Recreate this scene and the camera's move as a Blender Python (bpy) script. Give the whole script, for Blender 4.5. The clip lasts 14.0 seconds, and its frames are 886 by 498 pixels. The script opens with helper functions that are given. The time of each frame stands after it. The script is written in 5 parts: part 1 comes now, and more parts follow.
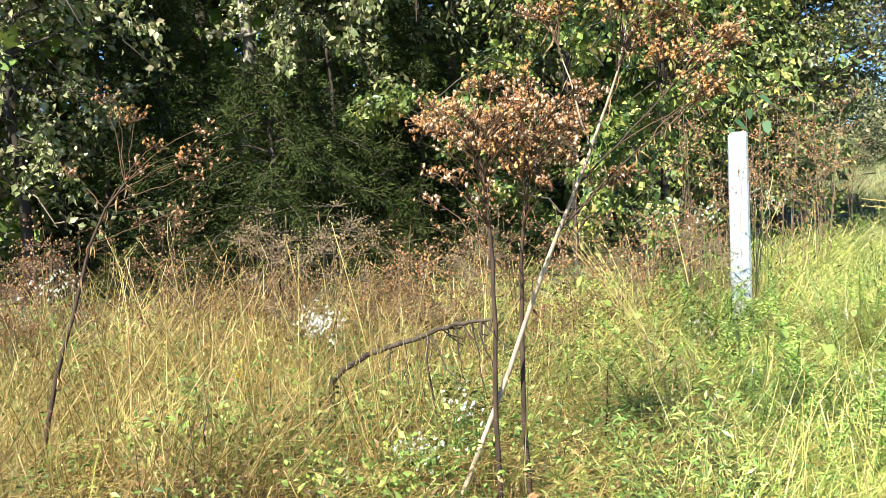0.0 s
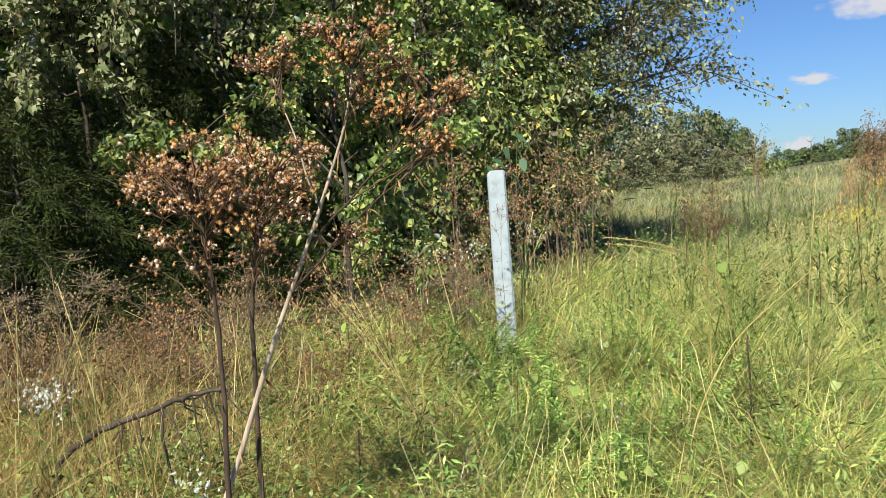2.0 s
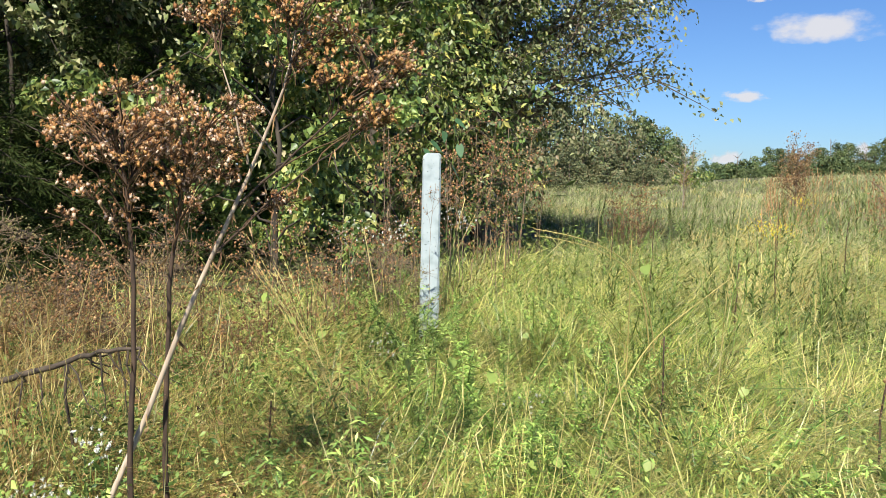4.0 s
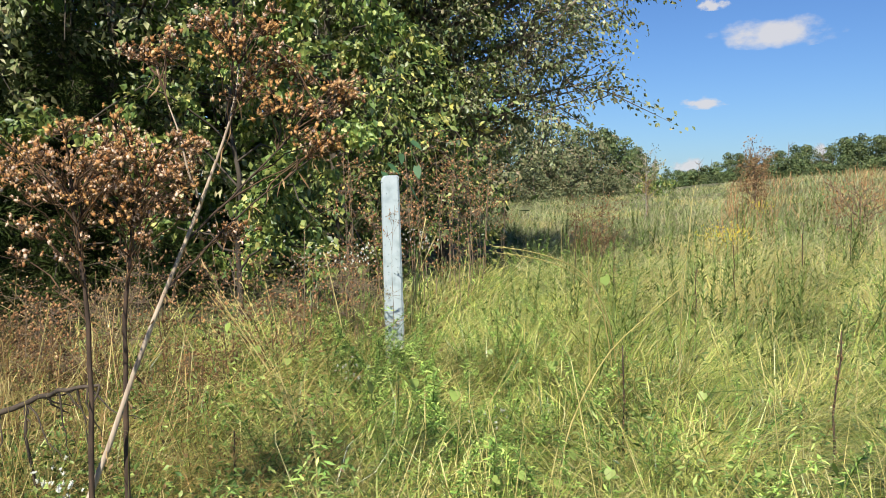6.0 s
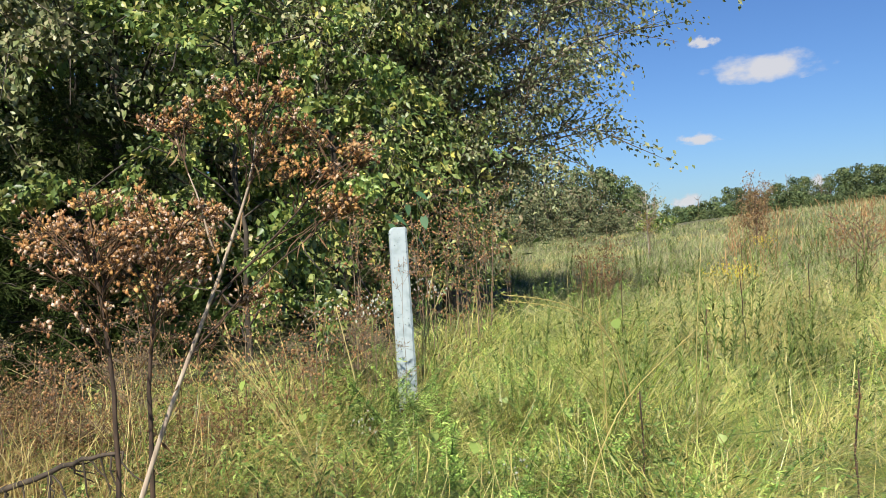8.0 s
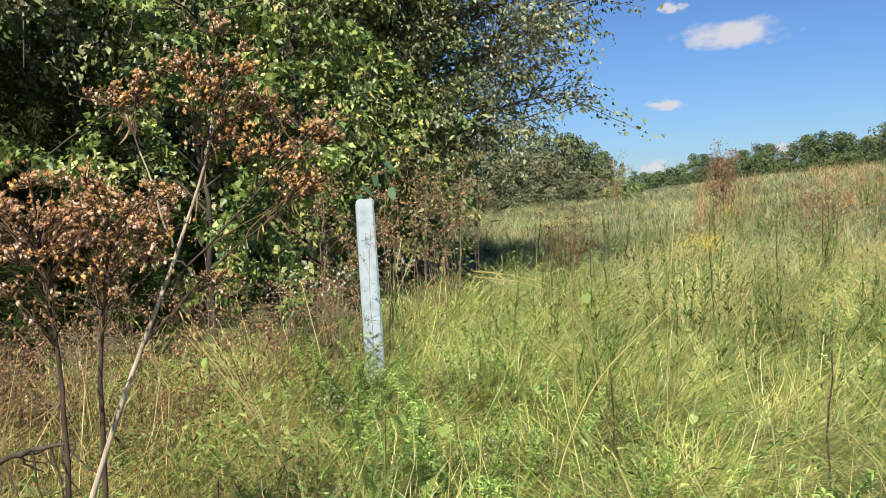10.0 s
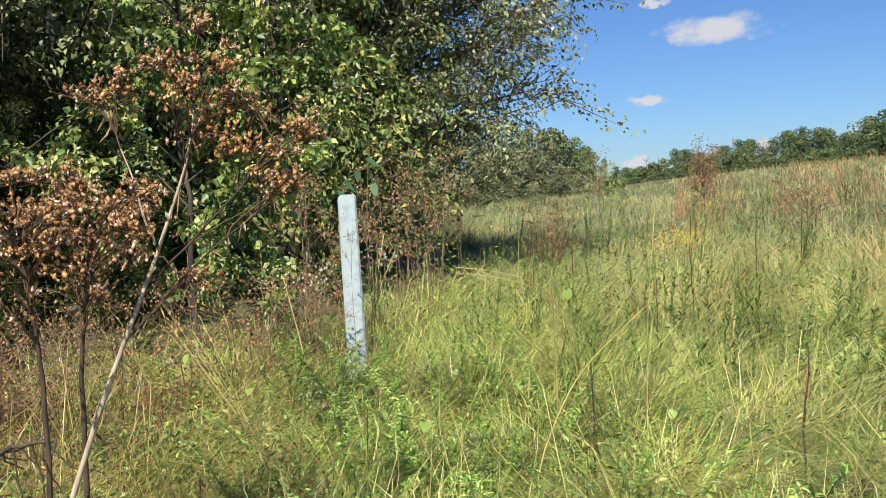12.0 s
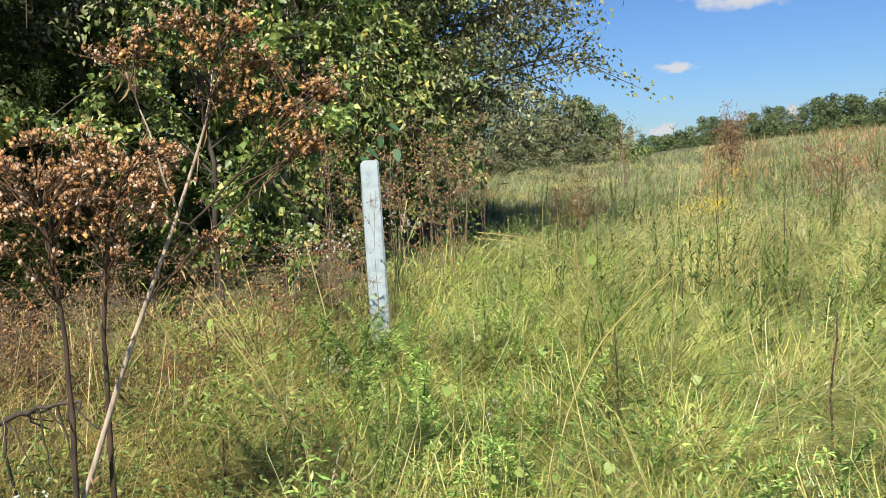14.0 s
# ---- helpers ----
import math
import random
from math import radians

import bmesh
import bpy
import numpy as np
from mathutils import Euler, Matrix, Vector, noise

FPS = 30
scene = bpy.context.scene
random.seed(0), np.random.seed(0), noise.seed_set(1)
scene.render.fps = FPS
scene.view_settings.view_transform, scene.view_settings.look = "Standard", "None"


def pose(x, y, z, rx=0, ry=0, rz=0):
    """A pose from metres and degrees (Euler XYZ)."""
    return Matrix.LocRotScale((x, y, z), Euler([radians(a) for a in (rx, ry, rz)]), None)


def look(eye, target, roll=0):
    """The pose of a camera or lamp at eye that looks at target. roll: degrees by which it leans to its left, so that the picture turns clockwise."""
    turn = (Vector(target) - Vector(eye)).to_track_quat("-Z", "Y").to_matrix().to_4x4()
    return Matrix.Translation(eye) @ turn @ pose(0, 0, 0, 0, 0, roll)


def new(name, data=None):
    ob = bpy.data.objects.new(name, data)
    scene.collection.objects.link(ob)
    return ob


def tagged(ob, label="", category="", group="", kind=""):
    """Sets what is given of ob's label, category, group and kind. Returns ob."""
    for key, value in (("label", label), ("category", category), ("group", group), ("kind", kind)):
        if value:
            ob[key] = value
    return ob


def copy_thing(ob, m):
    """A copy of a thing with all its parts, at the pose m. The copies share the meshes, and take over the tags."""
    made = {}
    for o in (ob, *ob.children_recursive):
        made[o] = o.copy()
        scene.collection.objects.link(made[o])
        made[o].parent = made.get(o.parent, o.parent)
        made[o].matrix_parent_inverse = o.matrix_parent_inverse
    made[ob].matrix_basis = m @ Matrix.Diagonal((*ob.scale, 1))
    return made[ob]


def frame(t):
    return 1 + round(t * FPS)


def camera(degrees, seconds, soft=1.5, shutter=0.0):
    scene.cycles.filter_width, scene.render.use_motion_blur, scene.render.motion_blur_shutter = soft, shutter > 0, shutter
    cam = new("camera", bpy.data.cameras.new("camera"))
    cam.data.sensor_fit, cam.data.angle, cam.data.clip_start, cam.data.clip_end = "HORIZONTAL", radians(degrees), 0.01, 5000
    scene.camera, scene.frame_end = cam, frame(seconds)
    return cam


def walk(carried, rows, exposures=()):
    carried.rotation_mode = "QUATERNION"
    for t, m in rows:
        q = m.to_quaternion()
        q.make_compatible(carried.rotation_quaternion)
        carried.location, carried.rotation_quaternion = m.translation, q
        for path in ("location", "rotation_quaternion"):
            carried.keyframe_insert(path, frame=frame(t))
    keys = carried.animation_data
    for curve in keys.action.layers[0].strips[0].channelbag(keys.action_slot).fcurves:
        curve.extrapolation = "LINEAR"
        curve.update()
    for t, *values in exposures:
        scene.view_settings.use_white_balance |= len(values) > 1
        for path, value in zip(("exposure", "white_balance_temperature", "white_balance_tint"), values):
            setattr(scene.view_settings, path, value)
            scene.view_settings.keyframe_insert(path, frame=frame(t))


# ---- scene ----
cam = camera(53.1, 14.0, soft=0.6)
PATH = [
    (0, (0.042, 0.116, 1.384), (0.045, 2.109, 1.213), -2.5),
    (0.5, (0.133, 0.168, 1.4), (0.448, 2.125, 1.133), -2.4),
    (1, (0.289, 0.276, 1.453), (0.856, 2.175, 1.185), -3.0),
    (1.5, (0.287, 0.266, 1.458), (0.854, 2.174, 1.263), -3.1),
    (2, (0.249, 0.25, 1.468), (0.714, 2.191, 1.333), -3.7),
    (2.5, (0.222, 0.253, 1.47), (0.589, 2.218, 1.383), -3.7),
    (3, (0.224, 0.25, 1.473), (0.557, 2.221, 1.398), -3.8),
    (3.5, (0.227, 0.261, 1.462), (0.652, 2.212, 1.34), -0.9),
    (4, (0.25, 0.284, 1.448), (0.871, 2.178, 1.274), 1.7),
    (4.2, (0.253, 0.286, 1.448), (0.912, 2.166, 1.264), 1.5),
    (6.3, (0.288, 0.205, 1.466), (0.966, 2.085, 1.371), -1.7),
    (6.5, (0.283, 0.198, 1.478), (0.931, 2.088, 1.412), -3.0),
    (7, (0.284, 0.206, 1.486), (0.929, 2.098, 1.439), -4.3),
    (7.2, (0.274, 0.206, 1.485), (0.937, 2.092, 1.447), -4.4),
    (9.3, (0.214, 0.266, 1.542), (0.897, 2.146, 1.518), -2.1),
    (9.5, (0.239, 0.288, 1.547), (0.936, 2.162, 1.493), -2.4),
    (10, (0.276, 0.322, 1.547), (1.025, 2.172, 1.433), -2.9),
    (10.5, (0.28, 0.329, 1.551), (1.071, 2.16, 1.407), -2.2),
    (11, (0.241, 0.31, 1.558), (1.023, 2.144, 1.403), -1.6),
    (11.5, (0.237, 0.3, 1.562), (1.022, 2.134, 1.417), -2.1),
    (12, (0.274, 0.305, 1.556), (1.058, 2.14, 1.428), -2.8),
    (12.5, (0.295, 0.317, 1.556), (1.006, 2.182, 1.422), -3.1),
    (13, (0.285, 0.322, 1.547), (0.943, 2.203, 1.374), -3.9),
    (13.5, (0.295, 0.324, 1.543), (1.006, 2.184, 1.35), -3.6),
    (14, (0.291, 0.327, 1.534), (1.019, 2.179, 1.339), -2.9),
]
walk(cam, [(t, look(eye, target, roll)) for t, eye, target, roll in PATH],
     exposures=[(0.0, 1.42), (0.5, 1.3), (1.0, 0.94), (1.5, 0.72), (2.0, 0.68), (2.5, 0.8), (3.0, 0.95), (3.5, 0.92), (4.0, 0.78), (6.5, 0.64), (14.0, 0.64)])

# ---- world, sun, sky ----
SUN_ELEV, SUN_AZ = radians(48.0), radians(215.0)  # azimuth clockwise from +y
world = bpy.data.worlds.new("sky")
scene.world = world
world.use_nodes = True
wn = world.node_tree.nodes
sky = wn.new("ShaderNodeTexSky")
sky.sky_type, sky.sun_disc = "NISHITA", False
sky.sun_elevation, sky.sun_rotation = SUN_ELEV, SUN_AZ
sky.air_density, sky.dust_density, sky.ozone_density = 1.0, 0.2, 1.5
wn["Background"].inputs["Strength"].default_value = 0.050
tint = wn.new("ShaderNodeMix")
tint.data_type, tint.blend_type = "RGBA", "MULTIPLY"
tint.inputs["Factor"].default_value = 1.0
tint.inputs["B"].default_value = (0.62, 0.92, 1.42, 1)
world.node_tree.links.new(sky.outputs[0], tint.inputs["A"])
world.node_tree.links.new(tint.outputs["Result"], wn["Background"].inputs["Color"])
sun = new("sun", bpy.data.lights.new("sun", "SUN"))
sun.data.energy, sun.data.angle, sun.data.color = 5.0, radians(0.5), (1.0, 0.95, 0.86)
to_sun = Vector((math.sin(SUN_AZ) * math.cos(SUN_ELEV), math.cos(SUN_AZ) * math.cos(SUN_ELEV), math.sin(SUN_ELEV)))
sun.rotation_euler = to_sun.to_track_quat("Z", "Y").to_euler()
sun.location = to_sun * 40


# ---- materials ----
def nodes_of(name):
    m = bpy.data.materials.new(name)
    m.use_nodes = True
    return m, m.node_tree.nodes, m.node_tree.links


def ramp_of(nodes, cols):
    r = nodes.new("ShaderNodeValToRGB")
    els = r.color_ramp.elements
    while len(els) < len(cols):
        els.new(0.5)
    for k, c in enumerate(cols):
        els[k].position = k / max(1, len(cols) - 1)
        els[k].color = (*c, 1)
    return r


def plant(name, cols, rough=0.6, through_light=0.3, patch=1.6, spec=0.3):
    """Leaf or blade: every piece its own tint, patches of tint over metres, light passing through."""
    m, nodes, links = nodes_of(name)
    bsdf = nodes["Principled BSDF"]
    geo = nodes.new("ShaderNodeNewGeometry")
    ramp = ramp_of(nodes, cols)
    fine = nodes.new("ShaderNodeTexNoise")
    fine.inputs["Scale"].default_value, fine.inputs["Detail"].default_value = patch * 3.5, 2
    links.new(geo.outputs["Position"], fine.inputs["Vector"])
    clump = nodes.new("ShaderNodeMapRange")
    clump.inputs[1].default_value, clump.inputs[2].default_value = 0.32, 0.68
    clump.inputs[3].default_value, clump.inputs[4].default_value = -0.12, 0.32
    links.new(fine.outputs["Fac"], clump.inputs[0])
    own = nodes.new("ShaderNodeMath")
    own.operation = "MULTIPLY_ADD"
    own.inputs[1].default_value = 0.8
    links.new(geo.outputs["Random Per Island"], own.inputs[0])
    links.new(clump.outputs[0], own.inputs[2])
    links.new(own.outputs[0], ramp.inputs[0])
    tex = nodes.new("ShaderNodeTexNoise")
    tex.inputs["Scale"].default_value, tex.inputs["Detail"].default_value = patch, 3
    links.new(geo.outputs["Position"], tex.inputs["Vector"])
    mapped = nodes.new("ShaderNodeMapRange")
    mapped.inputs[1].default_value, mapped.inputs[2].default_value = 0.3, 0.7
    mapped.inputs[3].default_value, mapped.inputs[4].default_value = 0.58, 1.36
    links.new(tex.outputs["Fac"], mapped.inputs[0])
    mul = nodes.new("ShaderNodeMix")
    mul.data_type, mul.blend_type = "RGBA", "MULTIPLY"
    mul.inputs["Factor"].default_value = 1.0
    links.new(ramp.outputs[0], mul.inputs["A"])
    links.new(mapped.outputs[0], mul.inputs["B"])
    col = mul.outputs["Result"]
    links.new(col, bsdf.inputs["Base Color"])
    bsdf.inputs["Roughness"].default_value = rough
    bsdf.inputs["Specular IOR Level"].default_value = spec
    if through_light > 0:
        tl = nodes.new("ShaderNodeBsdfTranslucent")
        links.new(col, tl.inputs["Color"])
        mix = nodes.new("ShaderNodeMixShader")
        mix.inputs[0].default_value = through_light
        links.new(bsdf.outputs[0], mix.inputs[1])
        links.new(tl.outputs[0], mix.inputs[2])
        links.new(mix.outputs[0], nodes["Material Output"].inputs["Surface"])
    return m


def bark(name, dark, light, scale=18.0, stretch=0.25, rough=0.9, bump=0.6):
    m, nodes, links = nodes_of(name)
    bsdf = nodes["Principled BSDF"]
    geo = nodes.new("ShaderNodeNewGeometry")
    mp = nodes.new("ShaderNodeMapping")
    mp.inputs["Scale"].default_value = (1, 1, stretch)
    links.new(geo.outputs["Position"], mp.inputs["Vector"])
    tex = nodes.new("ShaderNodeTexNoise")
    tex.inputs["Scale"].default_value, tex.inputs["Detail"].default_value = scale, 5
    links.new(mp.outputs[0], tex.inputs["Vector"])
    big = nodes.new("ShaderNodeTexNoise")
    big.inputs["Scale"].default_value, big.inputs["Detail"].default_value = scale * 0.2, 2
    links.new(geo.outputs["Position"], big.inputs["Vector"])
    add = nodes.new("ShaderNodeMath")
    add.operation = "MULTIPLY_ADD"
    add.inputs[1].default_value = 0.5
    links.new(big.outputs["Fac"], add.inputs[0])
    half = nodes.new("ShaderNodeMath")
    half.operation = "MULTIPLY"
    half.inputs[1].default_value = 0.6
    links.new(tex.outputs["Fac"], half.inputs[0])
    links.new(half.outputs[0], add.inputs[2])
    ramp = ramp_of(nodes, [dark, light])
    ramp.color_ramp.elements[0].position, ramp.color_ramp.elements[1].position = 0.38, 0.72
    links.new(add.outputs[0], ramp.inputs[0])
    links.new(ramp.outputs[0], bsdf.inputs["Base Color"])
    bsdf.inputs["Roughness"].default_value = rough
    bm_node = nodes.new("ShaderNodeBump")
    bm_node.inputs["Strength"].default_value, bm_node.inputs["Distance"].default_value = bump, 0.01
    links.new(tex.outputs["Fac"], bm_node.inputs["Height"])
    links.new(bm_node.outputs[0], bsdf.inputs["Normal"])
    return m


M_SOIL = bark("soil_thatch", (0.034, 0.034, 0.014), (0.15, 0.142, 0.06), 9.0, 1.0)
M_GRASS = plant("green_grass", [(0.039, 0.069, 0.013), (0.096, 0.148, 0.026), (0.192, 0.254, 0.045), (0.361, 0.404, 0.081), (0.586, 0.551, 0.164), (0.727, 0.656, 0.302)], 0.36, 0.08, 1.6, 0.55)
M_FARGRASS = plant("faded_meadow", [(0.086, 0.142, 0.039), (0.155, 0.218, 0.06), (0.232, 0.285, 0.095), (0.344, 0.361, 0.163), (0.43, 0.399, 0.215), (0.378, 0.314, 0.181)], 0.55, 0.25, 0.5)
M_STRAW = plant("straw_grass", [(0.438, 0.344, 0.111), (0.575, 0.468, 0.175), (0.377, 0.312, 0.095), (0.648, 0.541, 0.238), (0.314, 0.28, 0.071), (0.661, 0.581, 0.315)], 0.55, 0.25)
M_YELSTRAW = plant("yellow_straw", [(0.493, 0.399, 0.12), (0.595, 0.493, 0.19)], 0.45, 0.15)
M_GOLD = plant("golden_grass", [(0.148, 0.098, 0.033), (0.376, 0.265, 0.082), (0.239, 0.218, 0.059), (0.593, 0.46, 0.175), (0.296, 0.149, 0.053), (0.182, 0.207, 0.053), (0.707, 0.575, 0.281)], 0.5, 0.22)
M_DEADLEAF = plant("dead_leaf", [(0.144, 0.079, 0.041), (0.316, 0.186, 0.083), (0.431, 0.288, 0.138), (0.101, 0.065, 0.041)], 0.8, 0.15)
M_HERB = plant("herb_leaf", [(0.05, 0.095, 0.024), (0.11, 0.18, 0.042), (0.21, 0.29, 0.07), (0.36, 0.42, 0.12)], 0.45, 0.2)
M_RODLEAF = plant("goldenrod_leaf", [(0.095, 0.184, 0.041), (0.214, 0.356, 0.075), (0.392, 0.547, 0.125), (0.641, 0.738, 0.217)], 0.42, 0.22)
M_HEART = plant("pale_green_leaf", [(0.204, 0.307, 0.071), (0.286, 0.377, 0.091), (0.367, 0.411, 0.101)], 0.45, 0.35)
M_YELLEAF = plant("yellow_leaf", [(0.55, 0.52, 0.06), (0.45, 0.48, 0.07)], 0.5, 0.35)
M_OAK = plant("grey_green_leaf", [(0.077, 0.111, 0.035), (0.137, 0.181, 0.057), (0.22, 0.254, 0.096), (0.333, 0.345, 0.156), (0.464, 0.447, 0.239), (0.262, 0.194, 0.113)], 0.42, 0.2, 0.9, 0.45)
M_MAPLE = plant("bright_maple_leaf", [(0.041, 0.075, 0.022), (0.096, 0.161, 0.04), (0.192, 0.27, 0.065), (0.37, 0.413, 0.108), (0.659, 0.574, 0.2)], 0.42, 0.25, 1.2, 0.45)
M_CHERRY = plant("cherry_leaf", [(0.041, 0.078, 0.022), (0.088, 0.149, 0.036), (0.155, 0.223, 0.057), (0.27, 0.324, 0.095), (0.405, 0.419, 0.149), (0.783, 0.675, 0.149)], 0.42, 0.24, 1.0, 0.45)
M_ELM = plant("grey_elm_leaf", [(0.065, 0.094, 0.038), (0.131, 0.171, 0.067), (0.232, 0.268, 0.116), (0.392, 0.406, 0.189), (0.29, 0.21, 0.123)], 0.42, 0.2, 0.8, 0.5)
M_CEDAR = plant("cedar_needles", [(0.022, 0.036, 0.009), (0.033, 0.051, 0.01), (0.048, 0.067, 0.015), (0.061, 0.054, 0.024)], 0.75, 0.1, 1.2, 0.15)
M_DARKLEAF = plant("shade_leaf", [(0.14, 0.23, 0.06), (0.23, 0.34, 0.076), (0.371, 0.457, 0.108)], 0.5, 0.2)
M_FAR = plant("far_leaf", [(0.041, 0.071, 0.028), (0.079, 0.119, 0.043), (0.135, 0.174, 0.061), (0.205, 0.215, 0.083)], 0.6, 0.15, 0.25)
M_FAROLIVE = plant("far_olive_leaf", [(0.07, 0.096, 0.046), (0.124, 0.15, 0.066), (0.194, 0.202, 0.091), (0.264, 0.211, 0.124)], 0.6, 0.15, 0.3)
M_HEAD = plant("seed_head", [(0.122, 0.048, 0.02), (0.295, 0.13, 0.05), (0.469, 0.24, 0.095), (0.591, 0.355, 0.171), (0.814, 0.634, 0.482), (0.243, 0.106, 0.043)], 0.9, 0.2, 14.0)
M_HEADORANGE = plant("orange_seed_head", [(0.51, 0.256, 0.076), (0.632, 0.364, 0.132), (0.408, 0.187, 0.061), (0.734, 0.511, 0.254)], 0.9, 0.2, 5.0)
M_HEADBROWN = plant("brown_seed_head", [(0.182, 0.086, 0.039), (0.336, 0.167, 0.073), (0.504, 0.272, 0.122), (0.672, 0.432, 0.225)], 0.85, 0.15, 4.0)
M_HEADDARK = plant("dark_brown_seed_head", [(0.10, 0.05, 0.021), (0.20, 0.11, 0.046), (0.34, 0.21, 0.095), (0.50, 0.37, 0.19)], 0.85, 0.15, 4.0)
M_SEEDGREEN = plant("faded_goldenrod_head", [(0.28, 0.22, 0.09), (0.36, 0.30, 0.14), (0.24, 0.22, 0.08)], 0.8, 0.2, 4.0)
M_WHITEFLOWER = plant("white_flower", [(0.72, 0.72, 0.66), (0.62, 0.62, 0.52), (0.5, 0.5, 0.36)], 0.7, 0.2)
M_YELFLOWER = plant("yellow_flower", [(0.62, 0.48, 0.04), (0.70, 0.58, 0.07)], 0.7, 0.2)
M_STEM = bark("dark_weed_stem", (0.022, 0.014, 0.009), (0.09, 0.056, 0.034), 60.0, 0.15)
M_PALESTEM = bark("pale_weed_stem", (0.26, 0.19, 0.13), (0.58, 0.47, 0.34), 50.0, 0.15)
M_TWIG = bark("brown_twig", (0.10, 0.066, 0.042), (0.31, 0.225, 0.145), 40.0, 0.3)
M_RUSSET = bark("russet_twig", (0.045, 0.025, 0.012), (0.15, 0.085, 0.04), 40.0, 0.3)
M_LOG = bark("dark_branch_bark", (0.022, 0.017, 0.012), (0.10, 0.074, 0.05), 30.0, 0.6)
M_BARK = bark("grey_bark", (0.06, 0.046, 0.032), (0.25, 0.20, 0.145), 14.0, 0.25)
M_PALEBARK = bark("pale_lichened_bark", (0.15, 0.125, 0.09), (0.52, 0.47, 0.37), 9.0, 0.5)
M_WHITEBARK = bark("white_lichened_bark", (0.15, 0.13, 0.085), (0.62, 0.56, 0.42), 7.0, 0.6)
M_DARKBARK = bark("dark_bark", (0.025, 0.019, 0.013), (0.09, 0.072, 0.05), 14.0, 0.25)


# ---- mesh helpers ----
def tri_mesh(name, V, T, mat, smooth=False):
    V, T = np.ascontiguousarray(V, np.float32), np.ascontiguousarray(T, np.int32)
    me = bpy.data.meshes.new(name)
    me.vertices.add(len(V))
    me.vertices.foreach_set("co", V.ravel())
    me.loops.add(T.size)
    me.loops.foreach_set("vertex_index", T.ravel())
    me.polygons.add(len(T))
    me.polygons.foreach_set("loop_start", np.arange(0, T.size, 3, dtype=np.int32))
    if smooth:
        me.polygons.foreach_set("use_smooth", np.ones(len(T), bool))
    me.update(calc_edges=True)
    me.materials.append(mat)
    return me


def part(name, VT, mat, parent, label="", smooth=False):
    ob = new(name, tri_mesh(name, VT[0], VT[1], mat, smooth))
    ob.parent = parent
    if label:
        ob["label"] = label
    return ob


def thing(name, at, label, category, group="", kind=""):
    e = new(name)
    e.empty_display_size = 0.1
    e.location = at
    return tagged(e, label, category, group, kind)


def join(parts):
    V, T, n = [], [], 0
    for v, t in parts:
        if len(v):
            V.append(v)
            T.append(t + n)
            n += len(v)
    return np.concatenate(V), np.concatenate(T)


def unit(a):
    return a / np.maximum(np.linalg.norm(a, axis=-1, keepdims=True), 1e-9)


def blades(P, h, w, az, bend, rng, droop=0.25):
    """Bent tapered strips: root P, height h, width w, bending towards az by bend * h."""
    n = len(P)
    d = np.stack([np.sin(az), np.cos(az), np.zeros(n)], 1)
    sa = az + math.pi / 2 + rng.normal(0, 0.7, n)
    side = np.stack([np.sin(sa), np.cos(sa), np.zeros(n)], 1)
    V = np.zeros((n, 7, 3))
    for k, (f, g) in enumerate(((0.0, 1.0), (0.4, 0.85), (0.75, 0.55), (1.0, 0.0))):
        c = P + d * (bend * h * f ** 1.8)[:, None]
        c[:, 2] += h * (f - droop * np.clip(bend, 0, 2) * f ** 3)
        if k in (1, 2):
            c += rng.normal(0, 0.06, (n, 3)) * h[:, None]
        if k < 3:
            off = side * (w * g * 0.5)[:, None]
            V[:, 2 * k], V[:, 2 * k + 1] = c - off, c + off
        else:
            V[:, 6] = c
    T = np.array([(0, 1, 3), (0, 3, 2), (2, 3, 5), (2, 5, 4), (4, 5, 6)])
    return V.reshape(-1, 3), (T[None] + 7 * np.arange(n)[:, None, None]).reshape(-1, 3)


def leaves(P, d, up, L, W, fold=0.18, wide=0.45):
    """Folded pointed leaves from P along d, with the face towards up."""
    n = len(P)
    d = unit(d)
    s = unit(np.cross(d, up))
    nn = np.cross(s, d)
    L, W = L[:, None], W[:, None]
    V = np.zeros((n, 5, 3))
    V[:, 0] = P
    mid = P + d * L * wide
    V[:, 1] = mid + s * W * 0.5 + nn * W * fold
    V[:, 2] = mid - s * W * 0.5 + nn * W * fold
    V[:, 3] = mid
    V[:, 4] = P + d * L - nn * L * 0.12
    T = np.array([(0, 1, 3), (0, 3, 2), (3, 1, 4), (3, 4, 2)])
    return V.reshape(-1, 3), (T[None] + 5 * np.arange(n)[:, None, None]).reshape(-1, 3)


def far_leaves(P, d, up, L, W):
    """Plain two-sided lozenges for foliage far off."""
    d = unit(d)
    o = unit(np.cross(d, up)) * W[:, None] * 0.5
    V = np.stack([P, P + d * (L * 0.5)[:, None] + o, P + d * L[:, None], P + d * (L * 0.5)[:, None] - o], 1)
    return V.reshape(-1, 3), (np.array([(0, 1, 2), (0, 2, 3)])[None] + 4 * np.arange(len(P))[:, None, None]).reshape(-1, 3)


